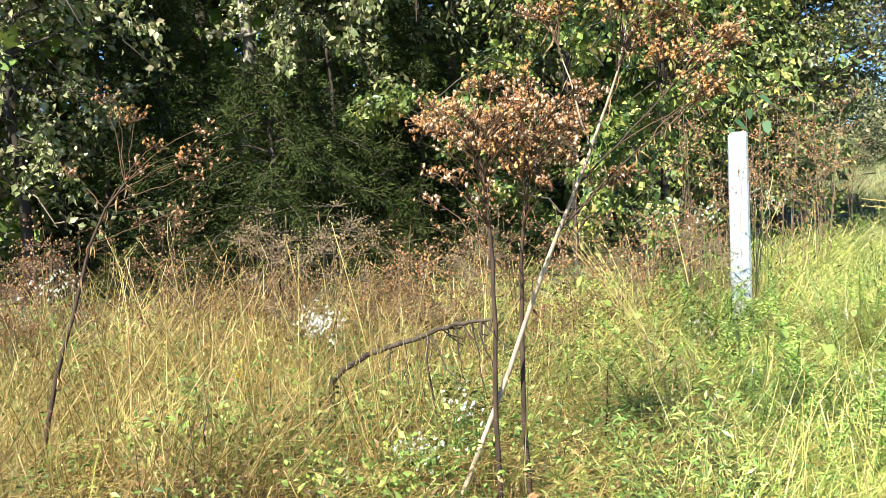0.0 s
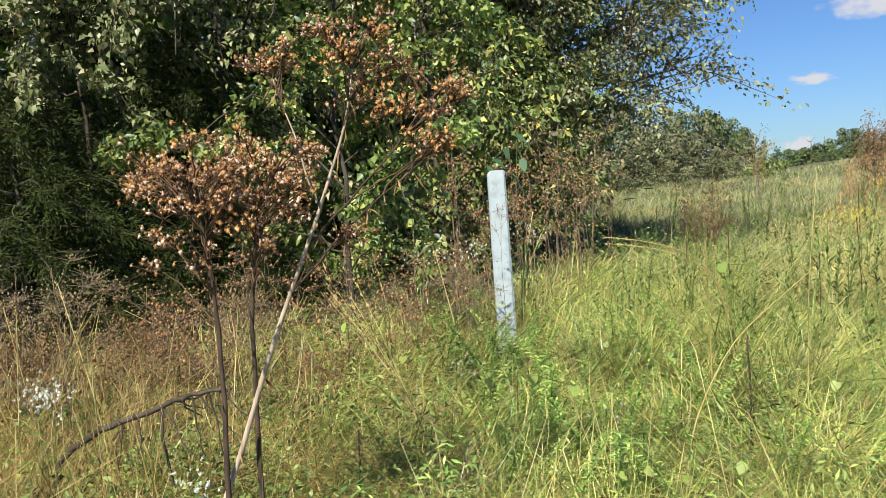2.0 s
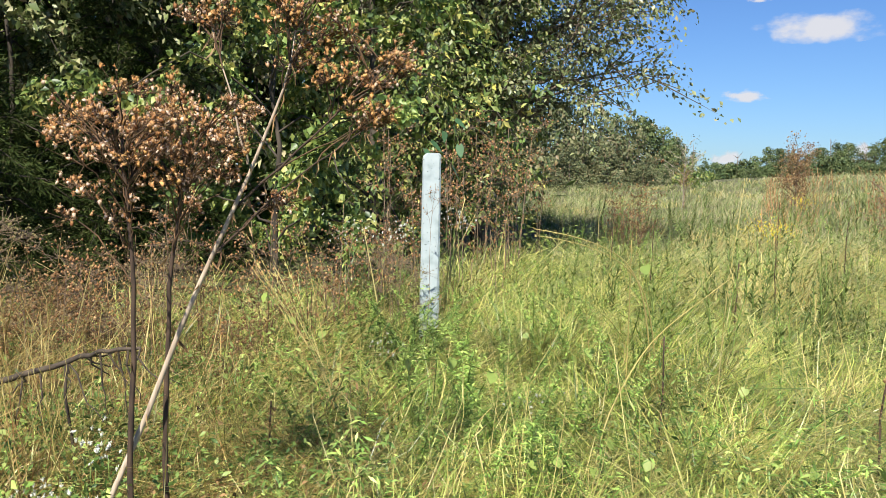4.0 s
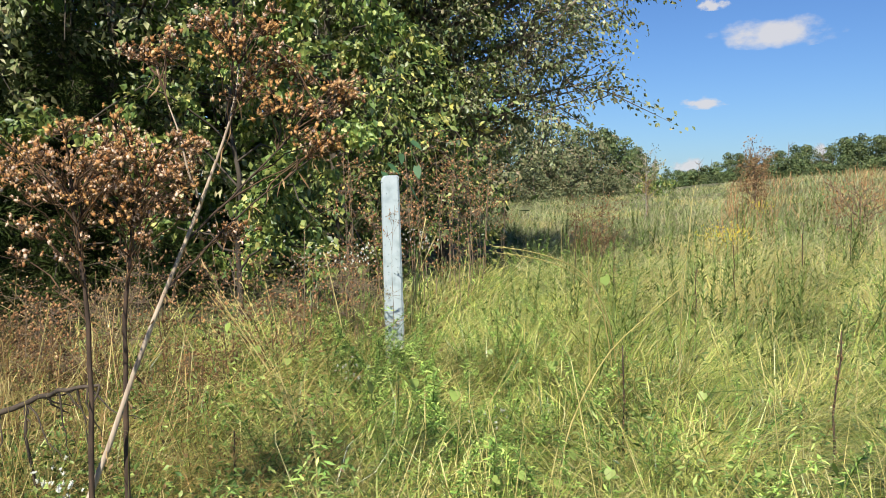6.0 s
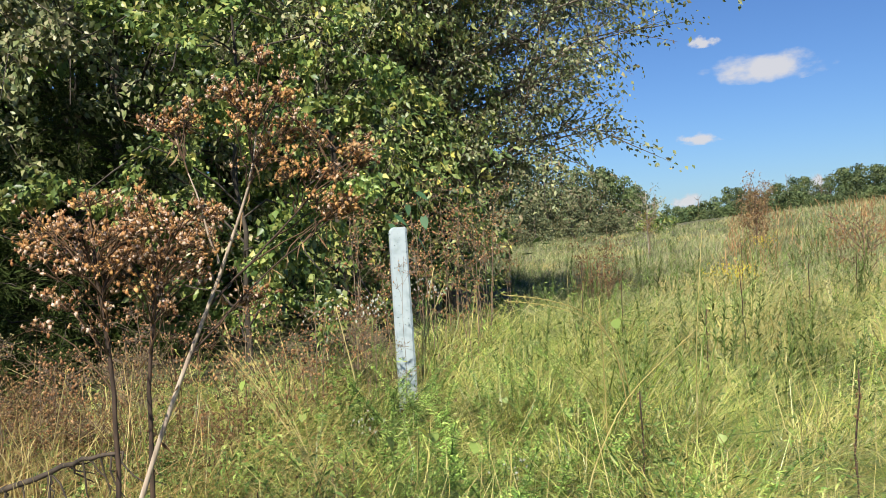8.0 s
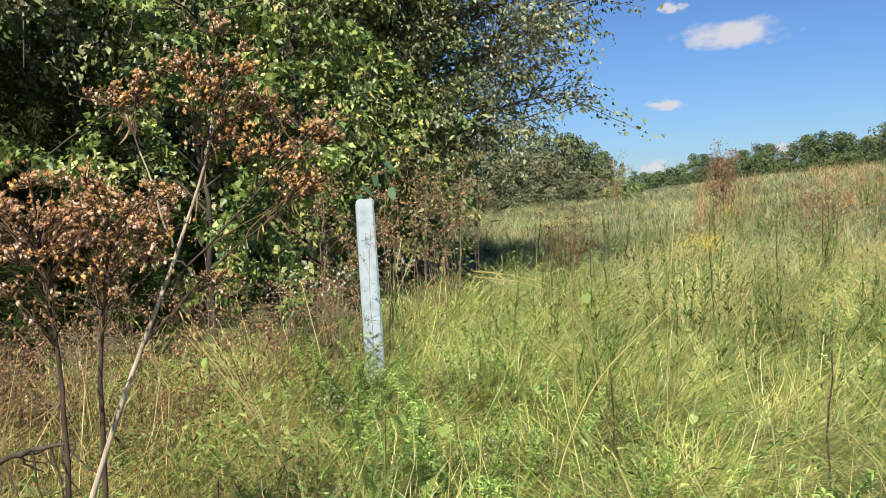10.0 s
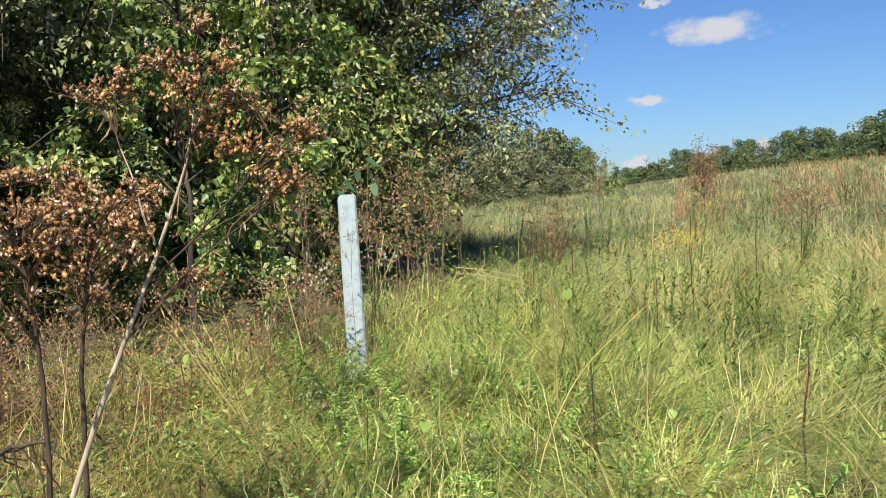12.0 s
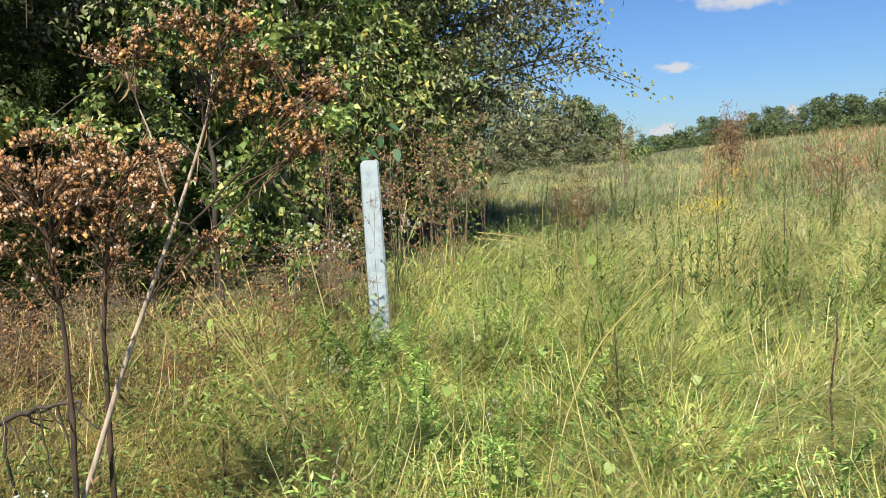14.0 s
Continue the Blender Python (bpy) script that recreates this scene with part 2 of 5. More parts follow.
def round_leaves(P, d, up, L, W):
    """Oval pointed leaves from P along d, folded on the midrib and curled at the tip."""
    n = len(P)
    d = unit(d)
    s = unit(np.cross(d, up))
    nn = np.cross(s, d)
    V = np.zeros((n, 7, 3))
    for k, (a, b, c) in enumerate(((0, 0, 0), (0.28, 0.46, 0.12), (0.66, 0.40, 0.06), (1.0, 0.0, -0.16), (0.66, -0.40, 0.06), (0.28, -0.46, 0.12), (0.48, 0.0, -0.03))):
        V[:, k] = P + d * (a * L)[:, None] + s * (b * W)[:, None] + nn * (c * W)[:, None]
    T = np.array([(0, 6, 1), (1, 6, 2), (2, 6, 3), (3, 6, 4), (4, 6, 5), (5, 6, 0)])
    return V.reshape(-1, 3), (T[None] + 7 * np.arange(n)[:, None, None]).reshape(-1, 3)


def sticks(A, B, ra, rb):
    """Straight three-sided twigs from A to B."""
    n = len(A)
    d = unit(B - A)
    ref = np.where(np.abs(d[:, 2:3]) > 0.9, [[1.0, 0, 0]], [[0, 0, 1.0]])
    u = unit(np.cross(d, ref))
    v = np.cross(d, u)
    V = np.zeros((n, 6, 3))
    for k in range(3):
        o = u * math.cos(k * 2.0944) + v * math.sin(k * 2.0944)
        V[:, k] = A + o * np.reshape(ra, (-1, 1))
        V[:, 3 + k] = B + o * np.reshape(rb, (-1, 1))
    T = np.array([(0, 1, 4), (0, 4, 3), (1, 2, 5), (1, 5, 4), (2, 0, 3), (2, 3, 5)])
    return V.reshape(-1, 3), (T[None] + 6 * np.arange(n)[:, None, None]).reshape(-1, 3)


def tube(P, R, sides=7):
    """A round limb along the points P with the radii R."""
    P, R = np.asarray(P, float), np.asarray(R, float)
    n = len(P)
    d = unit(np.gradient(P, axis=0))
    ref = np.array([0, 0, 1.0]) if abs(d[:, 2]).mean() < 0.8 else np.array([1.0, 0, 0])
    u = unit(np.cross(d, ref))
    v = np.cross(d, u)
    a = np.arange(sides) * 2 * math.pi / sides
    V = P[:, None] + R[:, None, None] * (u[:, None] * np.cos(a)[None, :, None] + v[:, None] * np.sin(a)[None, :, None])
    V = np.concatenate([V.reshape(-1, 3), P[-1:]])
    T = []
    for i in range(n - 1):
        for j in range(sides):
            k = (j + 1) % sides
            a0, a1, b0, b1 = i * sides + j, i * sides + k, (i + 1) * sides + j, (i + 1) * sides + k
            T += [(a0, a1, b1), (a0, b1, b0)]
    top = (n - 1) * sides
    T += [(top + j, top + (j + 1) % sides, n * sides) for j in range(sides)]
    return V, np.array(T)


def curve(A, B, sag=0.0, wobble=0.0, n=8, rng=None, bow=(0, 0, 0)):
    A, B = np.asarray(A, float), np.asarray(B, float)
    f = np.linspace(0, 1, n)[:, None]
    P = A + (B - A) * f + np.array(bow) * np.sin(f * math.pi)
    P[:, 2] -= sag * np.sin(f[:, 0] * math.pi)
    if rng is not None and wobble:
        P[1:-1] += rng.normal(0, wobble, (n - 2, 3))
    return P


def heads(P, size, rng, fine=True):
    """Small ragged seed heads: a lumpy cup with a tuft of bristles."""
    n = len(P)
    if not fine:
        O = np.array([(1, 0, 0), (-1, 0, 0), (0, 1, 0), (0, -1, 0), (0, 0, 1.1), (0, 0, -1.0)])
        V = O[None] * (size[:, None, None] * rng.uniform(0.5, 1.3, (n, 6, 1))) + P[:, None]
        T = np.array([(0, 2, 4), (2, 1, 4), (1, 3, 4), (3, 0, 4), (2, 0, 5), (1, 2, 5), (3, 1, 5), (0, 3, 5)])
        return V.reshape(-1, 3), (T[None] + 6 * np.arange(n)[:, None, None]).reshape(-1, 3)
    ring = np.array([(math.cos(a), math.sin(a)) for a in np.arange(5) * 1.2566])
    O = np.concatenate([np.c_[ring * 0.74, np.full(5, 0.4)], np.c_[ring * 0.45, np.full(5, -0.6)], [(0, 0, 0.8)], [(0, 0, -1.1)]])
    tip = unit(rng.normal(0, 0.5, (n, 3)) + [0, 0, 1.0])
    u = unit(np.cross(tip, rng.normal(0, 1, (n, 3))))
    B = np.stack([u, np.cross(tip, u), tip], 1)
    V = np.einsum("kc,ncd->nkd", O, B) * (size[:, None, None] * rng.uniform(0.4, 1.3, (n, 12, 1))) + P[:, None]
    T = np.array([t for k in range(5) for q in ((k + 1) % 5,) for t in ((k, q, 10), (5 + k, 5 + q, q), (5 + k, q, k), (5 + q, 5 + k, 11))])
    cup = V.reshape(-1, 3), (T[None] + 12 * np.arange(n)[:, None, None]).reshape(-1, 3)
    k = 9
    Q = np.repeat(P + tip * size[:, None] * 0.3, k, 0)
    dd = unit(np.repeat(tip, k, 0) * 0.8 + rng.normal(0, 0.6, (n * k, 3)))
    ss = np.repeat(size, k)[:, None]
    side = unit(np.cross(dd, rng.normal(0, 1, (n * k, 3)))) * ss * 0.16
    reach = ss * rng.uniform(0.8, 1.35, (n * k, 1))
    W = np.stack([Q, Q + dd * reach - side, Q + dd * reach + side], 1)
    return join([cup, (W.reshape(-1, 3), np.arange(3 * n * k).reshape(-1, 3))])


def waves(x, y, scale, seed):
    """Smooth noise between about -1 and 1 over the plan."""
    r = np.random.default_rng(seed)
    out = 0
    for _ in range(6):
        a, k, ph = r.uniform(0, 6.283), r.uniform(0.6, 1.7) / scale, r.uniform(0, 6.283)
        out = out + np.sin((x * math.cos(a) + y * math.sin(a)) * k * 6.283 + ph)
    return out / 3.0


# ---- ground ----
def ground_z(x, y):
    """Meadow: nearly level by the path, rising into the distance and to the hill."""
    x, y = np.asarray(x, float), np.asarray(y, float)
    r = np.hypot(x, y)
    f = np.clip((r - 6) / 22, 0, 1)
    u = np.maximum(0, x * 0.848 - y * 0.53)
    hill = 1.8 * (1 - np.exp(-0.065 * u)) * f * f * (3 - 2 * f)
    fade = 1 / (1 + (r / 260.0) ** 4)
    front = np.clip((y + 2) / 8, 0, 1)
    return (0.0145 * np.minimum(r, 70) * front * np.clip((r - 3) / 6, 0, 1) + hill + 0.05 * waves(x, y, 3.0, 3)) * fade


def build_ground():
    rings = np.concatenate([[0.0], 0.6 * 1.13 ** np.arange(72)])
    segs = 128
    V = [(0, 0, float(ground_z(0, 0)))]
    for r in rings[1:]:
        a = np.arange(segs) * 2 * math.pi / segs
        x, y = r * np.sin(a), r * np.cos(a)
        V += list(zip(x, y, ground_z(x, y)))
    T = [(0, 1 + (j + 1) % segs, 1 + j) for j in range(segs)]
    for i in range(len(rings) - 2):
        for j in range(segs):
            a0, a1 = 1 + i * segs + j, 1 + i * segs + (j + 1) % segs
            T += [(a0, a1, a1 + segs), (a0, a1 + segs, a0 + segs)]
    ob = new("ground", tri_mesh("ground", V, np.array(T)[:, ::-1], M_SOIL, True))
    tagged(ob, "brown soil and old thatch under the meadow, rising to a hill", "ground", kind="structure")


build_ground()


# ---- sky: small fair-weather clouds, far off ----
def cloud_mat(name, seed):
    m, nodes, links = nodes_of(name)
    tc = nodes.new("ShaderNodeTexCoord")
    noise_tex = nodes.new("ShaderNodeTexNoise")
    noise_tex.inputs["Scale"].default_value, noise_tex.inputs["Detail"].default_value = 2.2, 6
    mp = nodes.new("ShaderNodeMapping")
    mp.inputs["Location"].default_value = (seed, seed * 0.7, 0)
    mp.inputs["Scale"].default_value = (1.0, 0.5, 1.0)
    links.new(tc.outputs["Object"], mp.inputs["Vector"])
    links.new(mp.outputs[0], noise_tex.inputs["Vector"])
    ln = nodes.new("ShaderNodeVectorMath")
    ln.operation = "LENGTH"
    links.new(tc.outputs["Object"], ln.inputs[0])
    sub = nodes.new("ShaderNodeMath")
    sub.operation = "MULTIPLY_ADD"
    sub.inputs[1].default_value = 1.9
    links.new(noise_tex.outputs["Fac"], sub.inputs[0])
    neg = nodes.new("ShaderNodeMath")
    neg.operation = "MULTIPLY"
    neg.inputs[1].default_value = -1.25
    links.new(ln.outputs["Value"], neg.inputs[0])
    links.new(neg.outputs[0], sub.inputs[2])
    ramp = nodes.new("ShaderNodeMapRange")
    ramp.interpolation_type = "SMOOTHSTEP"
    ramp.inputs[1].default_value, ramp.inputs[2].default_value = -0.1, 0.55
    ramp.inputs[3].default_value, ramp.inputs[4].default_value = 0.0, 0.9
    links.new(sub.outputs[0], ramp.inputs[0])
    em = nodes.new("ShaderNodeEmission")
    em.inputs["Color"].default_value = (0.93, 0.92, 0.95, 1)
    em.inputs["Strength"].default_value = 0.50
    tr = nodes.new("ShaderNodeBsdfTransparent")
    mix = nodes.new("ShaderNodeMixShader")
    links.new(ramp.outputs[0], mix.inputs[0])
    links.new(tr.outputs[0], mix.inputs[1])
    links.new(em.outputs[0], mix.inputs[2])
    links.new(mix.outputs[0], nodes["Material Output"].inputs["Surface"])
    return m


def cloud(az, elev, wide, high, seed, far=2500.0):
    """A flat-based cloud; az, elev, wide and high in degrees as seen from the meadow."""
    a, e = radians(az), radians(elev)
    n = 24
    ang = np.arange(n) * 2 * math.pi / n
    V = np.concatenate([[(0, 0, 0)], np.stack([np.cos(ang), np.where(np.sin(ang) < 0, 0.75, 1.0) * np.sin(ang), 0 * ang], 1)])
    T = np.array([(0, 1 + j, 1 + (j + 1) % n) for j in range(n)])
    ob = new("cloud", tri_mesh("cloud", V, T, cloud_mat("cloud", seed)))
    c = Vector((math.sin(a) * math.cos(e), math.cos(a) * math.cos(e), math.sin(e))) * far
    ob.matrix_world = Matrix.Translation(c) @ c.to_track_quat("-Z", "Y").to_matrix().to_4x4() @ pose(0, 0, 0, 0, 180, 0)
    ob.scale = (far * math.tan(radians(wide / 2)), far * math.tan(radians(high / 2)), 1)
    tagged(ob, "small white fair-weather cloud in a blue sky", "cloud", "clouds", "structure")


CLOUDS = [(40.6, 9.0, 8.4, 2.5), (37.0, 10.9, 2.3, 0.9), (36.5, 5.1, 3.3, 1.0), (35.6, 1.3, 2.6, 1.2), (43.2, 2.0, 1.3, 1.2)]
for k, (az, elev, wide, high) in enumerate(CLOUDS):
    cloud(az, elev, wide, high, 3.1 * k + 1)


# ---- trees ----
def tree(name, at, height, radius, trunk_r, n_limb, n_leaf, leaf_len, leaf_wide, leaf_mat, bark_mat, seed, label, group="woodland trees",
         low=0.25, rise=0.45, droop=0.3, lean=(0, 0), shape=0.6, bias=(0, 0), twigs=9, spread=0.24, split=True, peak=0.35, limb_mat=None, edge=0.5):
    rng = np.random.default_rng(seed)
    e = thing(name, at, label, "tree", group)
    top = np.array([lean[0], lean[1], height])
    tp = curve((0, 0, -0.15), top, 0, height * 0.008, 9, rng)
    part("trunk", tube(tp, trunk_r * np.linspace(1.15, 0.18, 9) + 0.004, 8), bark_mat, e, "", True)
    bark_mat = limb_mat or bark_mat
    limbs, TA, TB, TR = [], [], [], []
    for i in range(n_limb):
        f = low + (1 - low) * ((i + rng.uniform(0, 0.9)) / n_limb)
        base = np.array([np.interp(f, np.linspace(0, 1, 9), tp[:, c]) for c in range(3)])
        az = i * 2.399 + rng.normal(0, 0.35)
        prof = (1 - min(0.9, abs((f - low) / (1 - low) - peak) * 1.3) ** 1.5) ** shape if f < 1 else 0.3
        L = radius * max(0.3, prof) * rng.uniform(0.7, 1.2)
        dv = np.array([math.sin(az), math.cos(az), 0.0]) + np.array([bias[0], bias[1], 0])
        end = base + dv * L + np.array([0, 0, L * rise * rng.uniform(0.3, 1.4)])
        lp = curve(base, end, -L * 0.12, L * 0.055, 7, rng)
        lp[:, 2] -= droop * L * np.linspace(0, 1, 7) ** 2.5
        r0 = trunk_r * 0.42 * (1 - 0.6 * f) + 0.004
        limbs.append([tube(lp, np.linspace(r0, 0.005, 7), 5)])
        for j in range(twigs):
            g = rng.uniform(0.25, 1.0)
            b = np.array([np.interp(g, np.linspace(0, 1, 7), lp[:, c]) for c in range(3)])
            tl = L * rng.uniform(0.18, 0.45)
            tv = unit(dv * 0.6 + rng.normal(0, 0.6, 3) + [0, 0, 0.1]) * tl
            tv[2] -= droop * tl * 0.6
            TA.append(b)
            TB.append(b + tv)
            TR.append(min(0.012, max(0.003, r0 * 0.28)))
    TA, TB = np.array(TA), np.array(TB)
    if split:
        for one in limbs:
            part("limb", one[0], bark_mat, e)
        tagged(part("twigs", sticks(TA, TB, np.array(TR), np.full(len(TA), 0.0018)), bark_mat, e), kind="stuff")
    else:
        tagged(part("limbs", join([q for one in limbs for q in one]), bark_mat, e), kind="stuff")
    wt = 0.25 + np.hypot(TB[:, 0], TB[:, 1]) ** edge
    k = rng.choice(len(TA), n_leaf, p=wt / wt.sum())
    f = rng.uniform(0.0, 1.15, n_leaf)[:, None]
    P = TA[k] * (1 - f) + TB[k] * f + rng.normal(0, spread * 0.35, (n_leaf, 3)) * [1, 1, 0.8]
    d = unit(TB[k] - TA[k]) * 0.5 + rng.normal(0, 0.6, (n_leaf, 3)) + [0, 0, -0.45]
    up = rng.normal(0, 0.95, (n_leaf, 3)) + [0, 0, 0.8]
    s = rng.uniform(0.5, 1.25, n_leaf)
    P[:, 2] = np.maximum(P[:, 2], 0.12)
    part("crown", (round_leaves if split and leaf_wide > 0.06 else leaves if split else far_leaves)(P, d, up, leaf_len * s, leaf_wide * s), leaf_mat, e)
    return e


def conifer(name, at, height, radius, seed, label, n_whorl=60, sprays=70):
    rng = np.random.default_rng(seed)
    e = thing(name, at, label, "tree", "woodland trees")
    part("trunk", tube(curve((0, 0, -0.1), (0.1, 0.05, height), 0, 0.02, 8, rng), np.linspace(0.06, 0.010, 8), 7), M_DARKBARK, e, "", True)
    limbs, P, D = [], [], []
    for i in range(n_whorl):
        f = 0.06 + 0.93 * (i / n_whorl)
        az, L = i * 2.399 + rng.normal(0, 0.3), radius * (1 - f) ** 0.7 * rng.uniform(0.6, 1.15) + 0.12
        dv = np.array([math.sin(az), math.cos(az), 0.0])
        base = np.array([0.1 * f, 0.05 * f, height * f])
        lp = curve(base, base + dv * L + [0, 0, L * 0.25], 0, L * 0.02, 6, rng)
        lp[:, 2] -= 0.45 * L * np.linspace(0, 1, 6) ** 2
        limbs.append(tube(lp, np.linspace(0.018, 0.003, 6), 4))
        for _ in range(int(sprays * (0.5 + L / radius))):
            g = rng.uniform(0.08, 1.0)
            b = np.array([np.interp(g, np.linspace(0, 1, 6), lp[:, c]) for c in range(3)])
            sd = unit(dv + rng.normal(0, 0.7, 3) + [0, 0, -0.35])
            n = 10
            q = np.linspace(0.02, 0.28, n)[:, None] * rng.uniform(0.7, 1.2)
            P.append(b + sd * q + rng.normal(0, 0.012, (n, 3)))
            D.append(sd + rng.normal(0, 0.5, (n, 3)))
    P, D = np.concatenate(P), np.concatenate(D)
    for one in limbs:
        part("limb", one, M_DARKBARK, e)
    n = len(P)
    part("foliage", far_leaves(P, D, rng.normal(0, 1, (n, 3)), rng.uniform(0.045, 0.10, n), rng.uniform(0.008, 0.016, n)), M_CEDAR, e)
    return e


def put_tree(kind_fn, name, x, y, *args, **kw):
    return kind_fn(name, (x, y, float(ground_z(x, y)) - 0.02), *args, **kw)


OAK = "grey-green broadleaf tree at the edge of the woods"
CHERRY = "slender cherry tree with narrow drooping leaves turning yellow"
put_tree(tree, "maple_sapling", 1.3, 8.3, 4.3, 1.45, 0.022, 22, 13000, 0.078, 0.05, M_MAPLE, M_DARKBARK, 11, "young bright green maple sapling at the woods' edge", "saplings", low=0.14, rise=0.3, droop=0.25, spread=0.14, twigs=5)
put_tree(conifer, "cedar", -1.75, 9.5, 2.5, 2.1, 21, "dark green cedar with drooping sprays and a shaded inside")
put_tree(conifer, "cedar", -3.15, 10.3, 3.9, 1.6, 23, "dark green cedar rising among the broadleaf boughs", 56, 56)
put_tree(conifer, "cedar", -0.2, 10.6, 3.3, 1.8, 22, "dark green cedar standing in the shade of the woods", 56, 74)
put_tree(tree, "hickory", -2.19, 10.84, 7.6, 2.8, 0.085, 36, 18000, 0.088, 0.056, M_OAK, M_WHITEBARK, 31, "tall tree with a pale lichened trunk and grey-green leaves", low=0.47, rise=0.25, droop=0.2, bias=(0.2, 0.1), limb_mat=M_BARK)
fork = bpy.data.objects["hickory"]
part("forked_limb", tube(curve((-0.42, -0.06, 3.07), (0.36, -0.06, 3.09), 0.10, 0.01, 9, np.random.default_rng(3)), [0.012, 0.018, 0.024, 0.028, 0.03, 0.028, 0.024, 0.02, 0.012], 6), M_WHITEBARK, fork, "", True)
part("forked_limb", tube(curve((0.30, -0.06, 3.09), (0.46, -0.08, 3.31), 0, 0.01, 6, np.random.default_rng(4)), np.linspace(0.022, 0.008, 6), 6), M_WHITEBARK, fork, "", True)
put_tree(tree, "oak", -6.0, 10.4, 6.2, 2.5, 0.10, 40, 14000, 0.085, 0.056, M_OAK, M_BARK, 32, OAK, low=0.1, rise=0.2, droop=0.35, bias=(0.1, -0.2))
put_tree(tree, "oak", 0.3, 12.4, 7.6, 2.6, 0.075, 46, 14000, 0.09, 0.056, M_OAK, M_BARK, 33, OAK, limb_mat=M_DARKBARK, low=0.22, rise=0.2, droop=0.35, bias=(0, -0.3))
put_tree(tree, "cherry_tree", 2.9, 11.4, 6.8, 2.0, 0.05, 44, 14500, 0.105, 0.044, M_CHERRY, M_DARKBARK, 34, CHERRY, low=0.08, rise=0.3, droop=0.5)
put_tree(tree, "cherry_tree", 4.0, 12.1, 6.8, 1.5, 0.05, 44, 14500, 0.105, 0.044, M_CHERRY, M_DARKBARK, 35, CHERRY, low=0.08, rise=0.3, droop=0.5)
put_tree(tree, "elm", 4.85, 12.6, 6.8, 2.75, 0.11, 150, 64000, 0.074, 0.044, M_ELM, M_DARKBARK, 36, "spreading grey-green elm whose twigs overhang the meadow", low=0.23, rise=0.74, droop=0.05, bias=(0.08, -0.08), twigs=16, peak=0.38, shape=1.1, edge=0.6, spread=0.24, limb_mat=M_BARK)
put_tree(tree, "oak", -4.35, 9.4, 6.0, 1.9, 0.06, 40, 15000, 0.088, 0.056, M_OAK, M_DARKBARK, 38, "oak whose leafy boughs hang over the cedar", low=0.24, rise=0.1, droop=0.3, bias=(0.0, -0.1), spread=0.18)
put_tree(tree, "oak", -3.85, 10.6, 6.2, 1.2, 0.04, 34, 9000, 0.088, 0.056, M_OAK, M_BARK, 40, "young oak with big grey-green leaves above the cedar", low=0.42, rise=0.2, droop=0.4, spread=0.18, twigs=7)
put_tree(tree, "oak", -1.15, 10.4, 4.8, 1.25, 0.03, 26, 8000, 0.088, 0.056, M_OAK, M_DARKBARK, 39, "young oak with big grey-green leaves above the cedar", low=0.5, rise=0.2, droop=0.4, spread=0.16, twigs=6)
put_tree(tree, "tall_tree", 3.6, 14.4, 11.0, 2.4, 0.09, 36, 10000, 0.11, 0.06, M_OAK, M_PALEBARK, 37, "tall thin-leaved tree with a pale trunk behind the others", low=0.3, rise=0.5, droop=0.2)

woods = put_tree(tree, "understory_tree", -7.5, 12.5, 8.5, 2.8, 0.09, 24, 2200, 0.27, 0.19, M_DARKLEAF, M_DARKBARK, 41, "dark leafy tree inside the woods", low=0.0, rise=0.25, droop=0.3, split=False)
woods_2 = put_tree(tree, "understory_tree", -4.6, 14.6, 9.5, 2.7, 0.09, 24, 2200, 0.27, 0.19, M_DARKLEAF, M_DARKBARK, 42, "dark leafy tree inside the woods", low=0.0, rise=0.25, droop=0.3, split=False)
plan_rng = np.random.default_rng(5)
for k, (x, y) in enumerate([(-1.9, 14.6), (-1.9, 20.0), (-0.0, 17.7), (-3.5, 21.3), (-1.0, 14.7), (-3.8, 15.7), (-6.5, 14.4), (-6.2, 16.4), (-6.6, 13.2), (-5.2, 12.6), (-3.4, 13.6), (-8.6, 16.5), (0.9, 15.6), (2.2, 16.6), (-9.6, 14.8), (-7.0, 17.0), (-3.6, 17.6), (-0.6, 18.6), (4.3, 16.8), (4.0, 18.8), (5.4, 20.0),
                            (1.8, 21.0), (6.2, 22.5), (6.6, 24.4), (-6.0, 21.0), (-2.6, 22), (-0.6, 25), (-5, 25), (3.6, 25), (8.4, 28), (9.0, 32.6), (5.6, 29), (11.2, 38.6), (13.0, 44.8), (1.4, 14.6), (2.9, 15.2), (0.6, 19.5), (2.6, 18.4)]):
    s = plan_rng.uniform(0.85, 1.25)
    copy_thing(woods if k % 2 else woods_2, pose(x, y, float(ground_z(x, y)) - 0.02, 0, 0, plan_rng.uniform(0, 360)) @ Matrix.Diagonal((s, s, s * plan_rng.uniform(0.9, 1.15), 1)))

put_tree(tree, "dead_shrub", 15.2, 18.3, 1.45, 0.40, 0.02, 26, 1500, 0.06, 0.03, M_HEADDARK, M_TWIG, 45, "dark reddish-brown dead shrub standing in the open meadow", "shrubs of the meadow", low=0.25, rise=1.3, droop=0.0, shape=0.5, peak=0.5)
put_tree(tree, "thin_sapling", 14.9, 22.7, 2.0, 0.6, 0.02, 16, 420, 0.07, 0.04, M_OAK, M_PALEBARK, 46, "thin grey-green sapling with few leaves in the meadow", "shrubs of the meadow", low=0.35, rise=0.9, droop=0.0)
put_tree(tree, "dead_shrub", 10.7, 10.5, 0.95, 0.5, 0.012, 18, 500, 0.04, 0.025, M_HEADBROWN, M_TWIG, 47, "low brown dead shrub in the rising meadow", "shrubs of the meadow", low=0.3, rise=0.9, droop=0.0)
